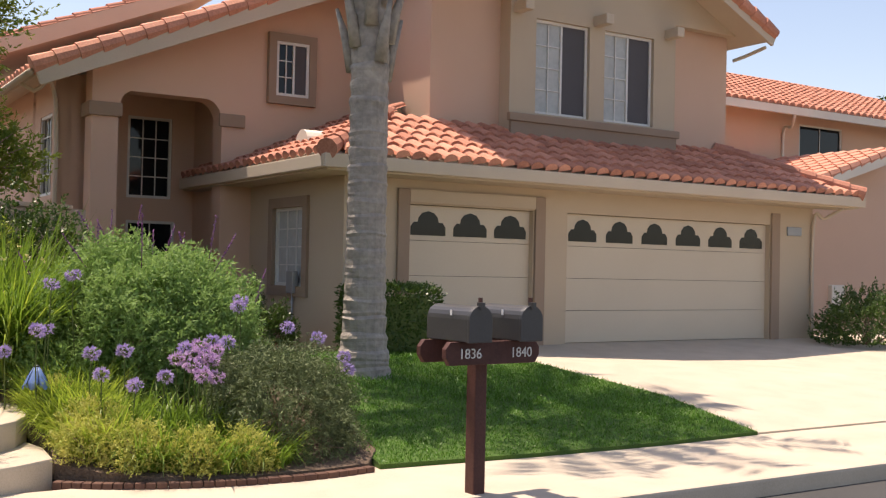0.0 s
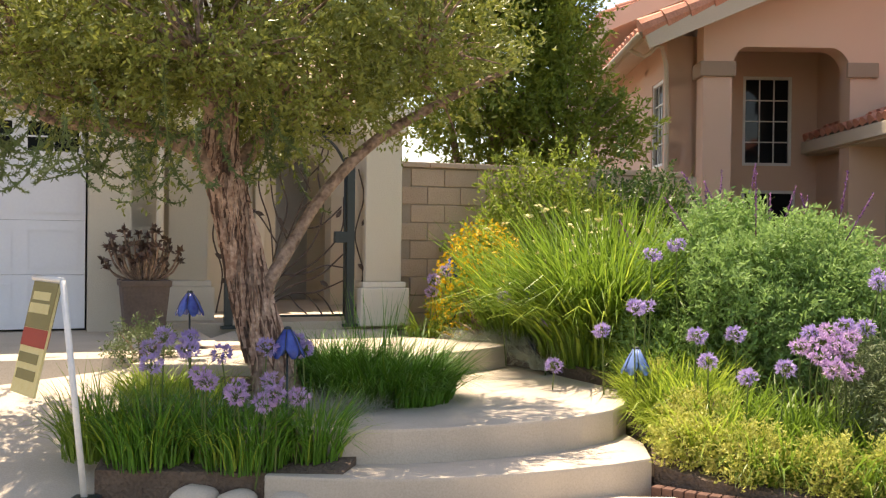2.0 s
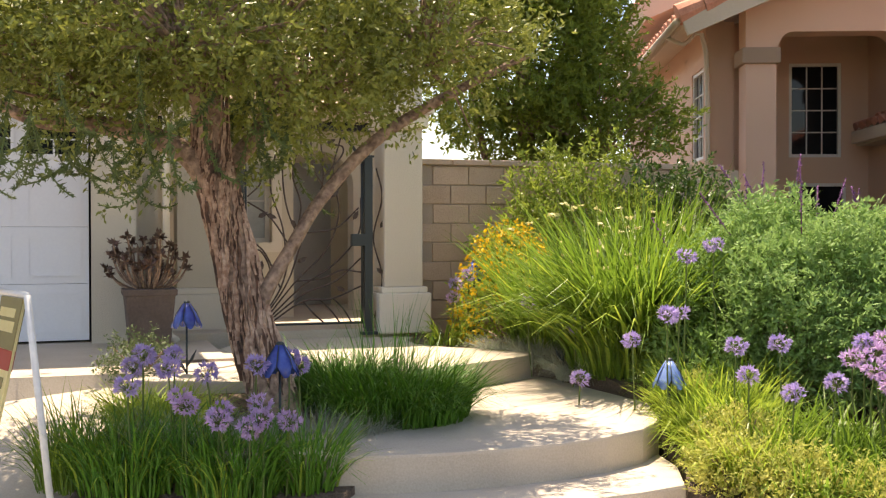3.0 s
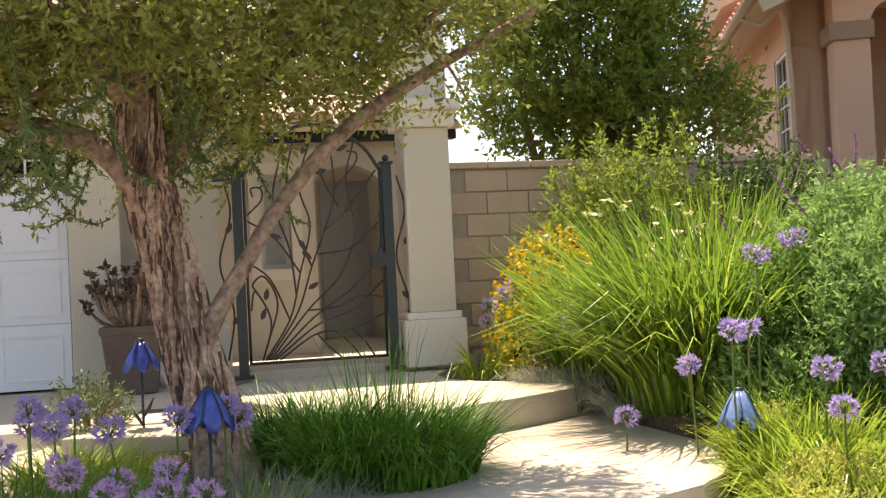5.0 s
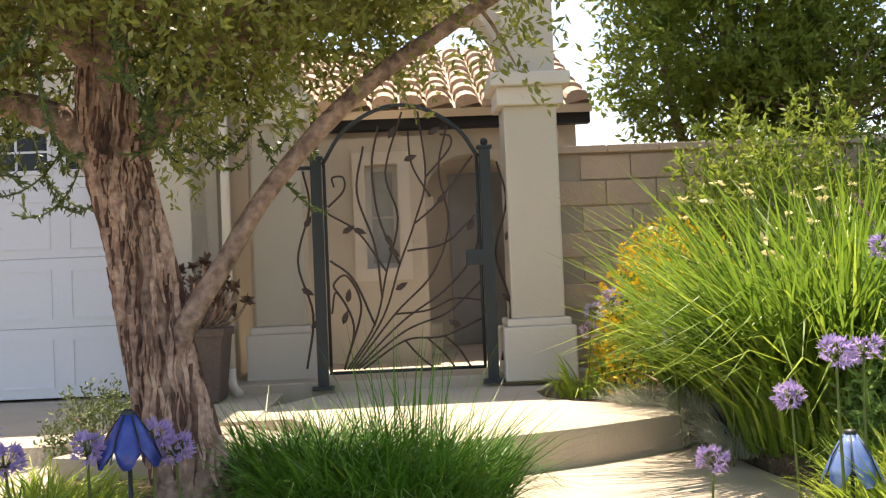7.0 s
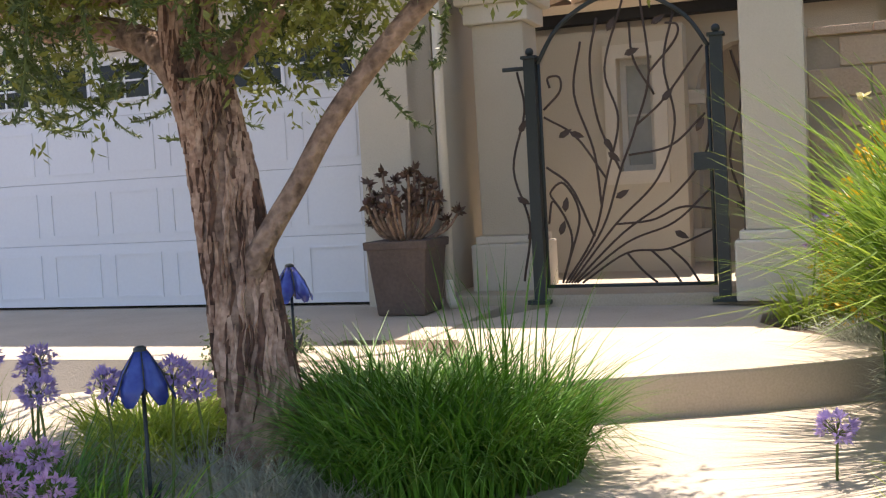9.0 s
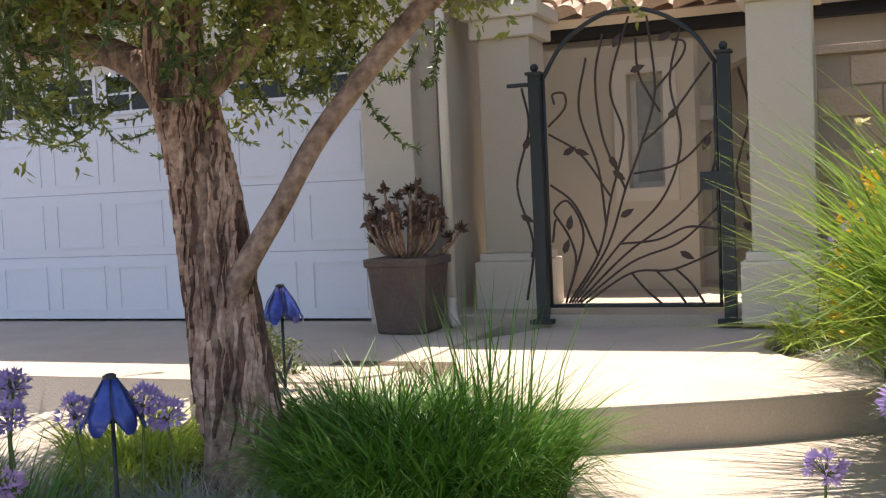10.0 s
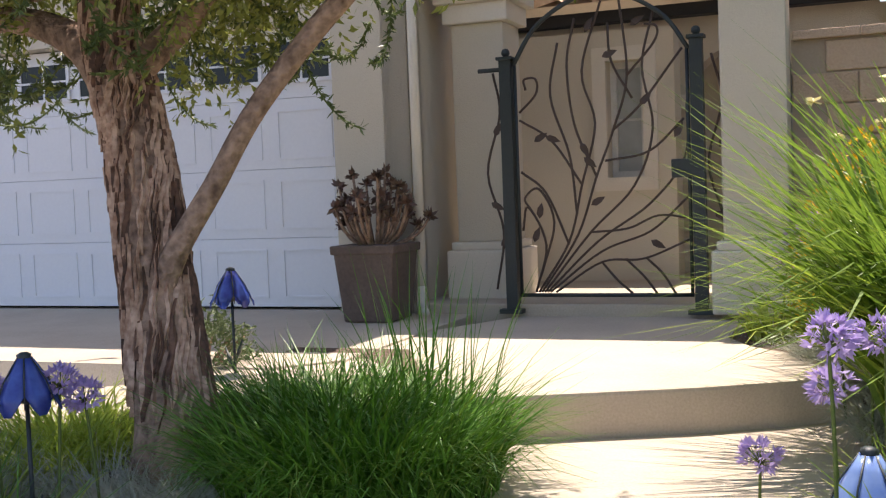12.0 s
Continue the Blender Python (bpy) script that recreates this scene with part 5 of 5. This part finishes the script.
for x, y, s in ((-8.95, -5.3, 0.27), (-8.65, -5.55, 0.28), (-8.25, -5.7, 0.26), (-8.8, -4.95, 0.3), (-8.95, -4.95, 0.2), (-7.85, -5.75, 0.24), (-8.95, -4.2, 0.18)):
    shrub("yellow_green_groundcover", x, y, soil(x, y) - 0.02, s, s, 0.34, 4200, 0.035, 0.012, M_YELLOWGREEN, "low yellow-green feathery groundcover", "plant", seed=x)


# ---- agapanthus flowers ----
def agapanthus(h, mat, seed):
    e = thing("agapanthus_flower", 0, 0, -5, "lilac agapanthus flower head on a bare green stem", "flower", "agapanthus flowers")
    tube("stem", [bend([(0, 0, -0.05, 0.006), (0.015, 0.0, h * 0.5, 0.0055), (0, 0.0, h - 0.07, 0.005)], 5)], M_STEM, e, 6)
    a = unit(rng.normal(size=(38, 3)))
    a[:, 2] = a[:, 2] * 0.75 + 0.25
    tip = np.array([0, 0, h - 0.06]) + a * 0.05
    tube("flower_stalk", [[(0, 0, h - 0.07, 0.0015), (*t, 0.0012)] for t in tip], M_STEM, e, 3)
    p = np.repeat(tip, 6, axis=0)
    d = np.repeat(a, 6, axis=0) + rng.normal(0, 0.55, (228, 3))
    tagged(leaves("petals", p, d, 0.034, 0.012, mat, e), kind="stuff")
    return e
heads = [agapanthus(0.62, M_PURPLE, 1), agapanthus(0.5, M_PINKPURPLE, 2), agapanthus(0.78, M_PURPLE, 3)]
spots = [(-8.35, -5.2, 0, 0.2), (-8.6, -5.25, 0, 0.15), (-8.75, -5.0, 0, 0.22), (-8.2, -5.12, 1, 0.34), (-8.05, -5.15, 1, 0.38), (-7.95, -5.25, 1, 0.33), (-8.15, -5.25, 1, 0.29), (-9.12, -4.45, 2, 0.55), (-9.0, -4.0, 2, 0.92), (-8.75, -3.95, 2, 1.0), (-9.2, -4.55, 0, 0.55), (-9.35, -4.1, 0, 0.35), (-8.1, -5.0, 0, 0.42), (-8.0, -5.05, 1, 0.44), (-7.9, -5.1, 1, 0.40), (-8.0, -5.2, 1, 0.36), (-7.85, -4.95, 0, 0.46), (-7.75, -5.05, 0, 0.46),
         (-8.05, -5.4, 1, 0.22), (-7.95, -5.35, 1, 0.2), (-8.1, -5.3, 1, 0.24), (-8.5, -4.75, 0, 0.38), (-8.8, -4.7, 0, 0.36), (-7.55, -4.6, 0, 0.75), (-7.45, -4.5, 2, 0.8), (-7.0, -4.5, 0, 0.55), (-6.7, -4.6, 0, 0.45), (-6.62, -5.0, 0, 0.3), (-6.65, -5.1, 0, 0.2),
         (-10.72, -1.6, 1, 0.5), (-10.6, -1.5, 0, 0.62), (-10.55, -1.45, 0, 0.7), (-10.0, -2.5, 0, 0.5), (-9.7, -3.0, 0, 0.35), (-9.7, -3.9, 0, 0.05),
         (-12.0, -5.9, 1, 0.2), (-11.8, -5.85, 1, 0.12), (-11.6, -5.8, 1, 0.16), (-11.45, -5.85, 1, 0.08), (-12.1, -5.75, 0, 0.34), (-11.9, -5.6, 0, 0.3), (-11.7, -5.45, 0, 0.33), (-11.55, -5.35, 0, 0.35), (-12.15, -5.5, 0, 0.38), (-11.5, -5.2, 0, 0.3), (-12.4, -5.4, 0, 0.3), (-11.95, -5.95, 1, 0.18), (-11.65, -6.0, 1, 0.06), (-11.55, -5.95, 1, 0.1), (-12.25, -5.85, 0, 0.26), (-12.3, -5.6, 0, 0.4), (-11.75, -5.95, 1, 0.1)]
for i, (x, y, k, top) in enumerate(spots):
    hgt = (0.62, 0.5, 0.78)[k]
    o = copy_thing(heads[k], pose(x, y, top - hgt + 0.1, rng.normal(0, 3), rng.normal(0, 3), rng.uniform(0, 360)))
for hd_ in heads:
    for c in list(hd_.children_recursive):
        bpy.data.objects.remove(c)
    bpy.data.objects.remove(hd_)

# ---- bed under the tree ----
clump("grass_clump", -11.0, -4.45, -0.06, 0.5, 0.52, 0.42, 2600, 0.011, M_GRASS, "dense mounded dark green grass clump beside the step", droop=0.5, old=M_TALL)
clump("grass_clump", -11.45, -4.2, -0.02, 0.4, 0.5, 0.4, 1500, 0.011, M_GRASS, "dense dark green grass clump under the tree", droop=0.5)
clump("flower_stalks", -11.05, -4.0, 0.0, 0.25, 0.8, 0.25, 60, 0.008, M_GRASS, "tall thin garlic stalks with lilac tips", "plant", droop=0.1)
clump("lime_clump", -12.5, -4.75, -0.08, 0.3, 0.36, 0.36, 700, 0.012, M_LIME, "bright lime green grassy clump", droop=0.6)
clump("lime_clump", -12.25, -4.95, -0.1, 0.22, 0.33, 0.3, 400, 0.012, M_LIME, "bright lime green grassy clump", droop=0.6)
for x, y in ((-11.75, -5.05), (-12.05, -5.3), (-11.35, -5.1), (-12.4, -5.3), (-11.55, -4.85), (-11.15, -4.95)):
    clump("blue_fescue", x, y, -0.14, 0.16, 0.3, 0.26, 600, 0.005, M_FESCUE, "soft grey-blue fescue tuft", "grass", "fescue tufts", droop=0.6)
for x, y, r, n, m in ((-12.35, -5.75, 0.25, 420, M_GRASS), (-11.75, -5.8, 0.25, 420, M_GRASS), (-12.7, -5.55, 0.22, 300, M_TALL), (-11.35, -5.7, 0.16, 260, M_GRASS), (-12.05, -5.65, 0.2, 260, M_GRASS)):
    clump("grass_clump", x, y, -0.28, r, 0.62, 0.34, n, 0.012, m, "dark green grass clump in the front bed", droop=0.45, old=M_LIME)
shrub("small_bush", -12.95, -3.75, 0.05, 0.32, 0.3, 0.38, 2600, 0.035, 0.014, M_ROSEMARY, "small brownish green bush beside the driveway", seed=51)


# ---- glass flower lamps ----
def lamp(x, y, z, h, mat, lean):
    e = thing("garden_lamp", x, y, z, "blue stained-glass flower lamp on a dark garden stake", "lamp", "flower lamps")
    tube("stake", [[(0, 0, -0.1, 0.008), (0, 0, h, 0.008)]], M_IRON, e, 6)
    V, F = [], []
    for k in range(6):
        b = len(V)
        for i in range(5):
            t = i / 4
            r = 0.022 + 0.085 * t ** 0.9
            half = math.pi / 6 * (1 if t < 0.9 else 0.55)
            for s in (-1, -0.4, 0.4, 1):
                a = k * math.pi / 3 + s * half * 0.97
                zz = h + 0.13 - 0.155 * t - (0.028 * (1 - s * s) if i == 4 else 0)
                V.append((math.cos(a) * r, math.sin(a) * r, zz))
            if i:
                for q in range(3):
                    c = b + (i - 1) * 4 + q
                    F.append((c, c + 1, c + 5, c + 4))
    sh = mesh_ob("shade", V, F, mat, e, True)
    so = sh.modifiers.new("thick", 'SOLIDIFY')
    so.thickness = 0.004
    ribs = [[(math.cos(a) * 0.024, math.sin(a) * 0.024, h + 0.132, 0.003), (math.cos(a) * 0.075, math.sin(a) * 0.075, h + 0.06, 0.0028), (math.cos(a) * 0.109, math.sin(a) * 0.109, h - 0.025, 0.002)] for a in [math.pi / 6 + k * math.pi / 3 for k in range(6)]]
    ribs.append([(0, 0, h - 0.02, 0.018), (0, 0, h + 0.12, 0.02), (0, 0, h + 0.142, 0.026), (0, 0, h + 0.15, 0.012)])
    tube("lead_rib", ribs, M_IRON, e, 5)
    leaf = [(0, 0, h * 0.22, 0.006), (0.04, 0.0, h * 0.22 + 0.06, 0.012), (0.07, 0, h * 0.22 + 0.12, 0.003)]
    tube("leaf", [leaf, [(-p[0], p[1], p[2] - 0.05, p[3]) for p in leaf]], M_IRON, e, 5)
lamp(-9.17, -4.42, -0.22, 0.38, M_PALEGLASS, 0)
lamp(-11.56, -5.42, -0.2, 0.56, M_BLUEGLASS, 0)
lamp(-12.55, -3.85, 0.08, 0.42, M_BLUEGLASS, 0)
lamp(-10.5, -1.35, 0.08, 0.66, M_BLUEGLASS, 0)
lamp(-9.75, -2.7, 0.0, 0.58, M_BLUEGLASS, 0)

# ---- yard sign ----
sg = thing("yard_sign", -12.7, -6.05, -0.49, "white-framed folding yard sign with olive, red and cream board", "sign")
ra, rb = Vector((-0.06, 0, 1.3)), Vector((-0.36, 0.36, 1.3))
tube("frame", [[(0.08, 0, 0.0, 0.02), (*ra, 0.02)], [(*ra, 0.018), (*rb, 0.018)]], M_FRAME, sg, 8)
ex, ez = (rb - ra).normalized(), Vector((0.14, 0.0, 0.63)).normalized()
ey = ez.cross(ex).normalized()
SB = Matrix((ex, ey, ez)).transposed().to_4x4()
SB.translation = ra - ez * 0.7
box("board", (0.02, -0.008, 0), (0.42, 0.008, 0.68), M_CREAMPETAL, sg, SB, bevel=0.003)
for side in (-1, 1):
    y0, y1 = (0.008, 0.011) if side > 0 else (-0.011, -0.008)
    box("board_top", (0.02, y0, 0.4), (0.42, y1, 0.68), M_OLIVE, sg, SB)
    box("board_band", (0.02, y0, 0.29), (0.42, y1, 0.398), M_RED, sg, SB)
    y0, y1 = (0.011, 0.013) if side > 0 else (-0.013, -0.011)
    for za, zb, xa, xb in ((0.57, 0.62, 0.1, 0.38), (0.49, 0.55, 0.08, 0.4)):
        box("lettering_bar", (xa, y0, za), (xb, y1, zb), M_CREAMPETAL, sg, SB)
    y0, y1 = (0.008, 0.011) if side > 0 else (-0.011, -0.008)
    for za, zb, xa, xb in ((0.19, 0.25, 0.08, 0.4), (0.09, 0.15, 0.07, 0.38)):
        box("lettering_bar", (xa, y0, za), (xb, y1, zb), M_OLIVE, sg, SB)
box("foot", (0.0, -0.07, 0.0), (0.16, 0.07, 0.06), M_IRON, sg, bevel=0.015)
# rounded edging stones
for x, y, s in ((-12.0, -6.0, 0.12), (-11.75, -6.02, 0.1), (-11.45, -6.05, 0.1)):
    bm = bmesh.new()
    bmesh.ops.create_icosphere(bm, subdivisions=3, radius=s, matrix=Matrix.Translation((x, y, -0.45)) @ Matrix.Diagonal((1.2, 0.9, 0.7, 1)))
    for v in bm.verts:
        v.co += Vector((1, 1, 1)) * 0.02 * noise.noise(v.co * 9)
    tagged(bm_ob("stone", bm, M_CONC, smooth=True), "pale rounded edging stone of the flower bed", "stone", "edging stones")
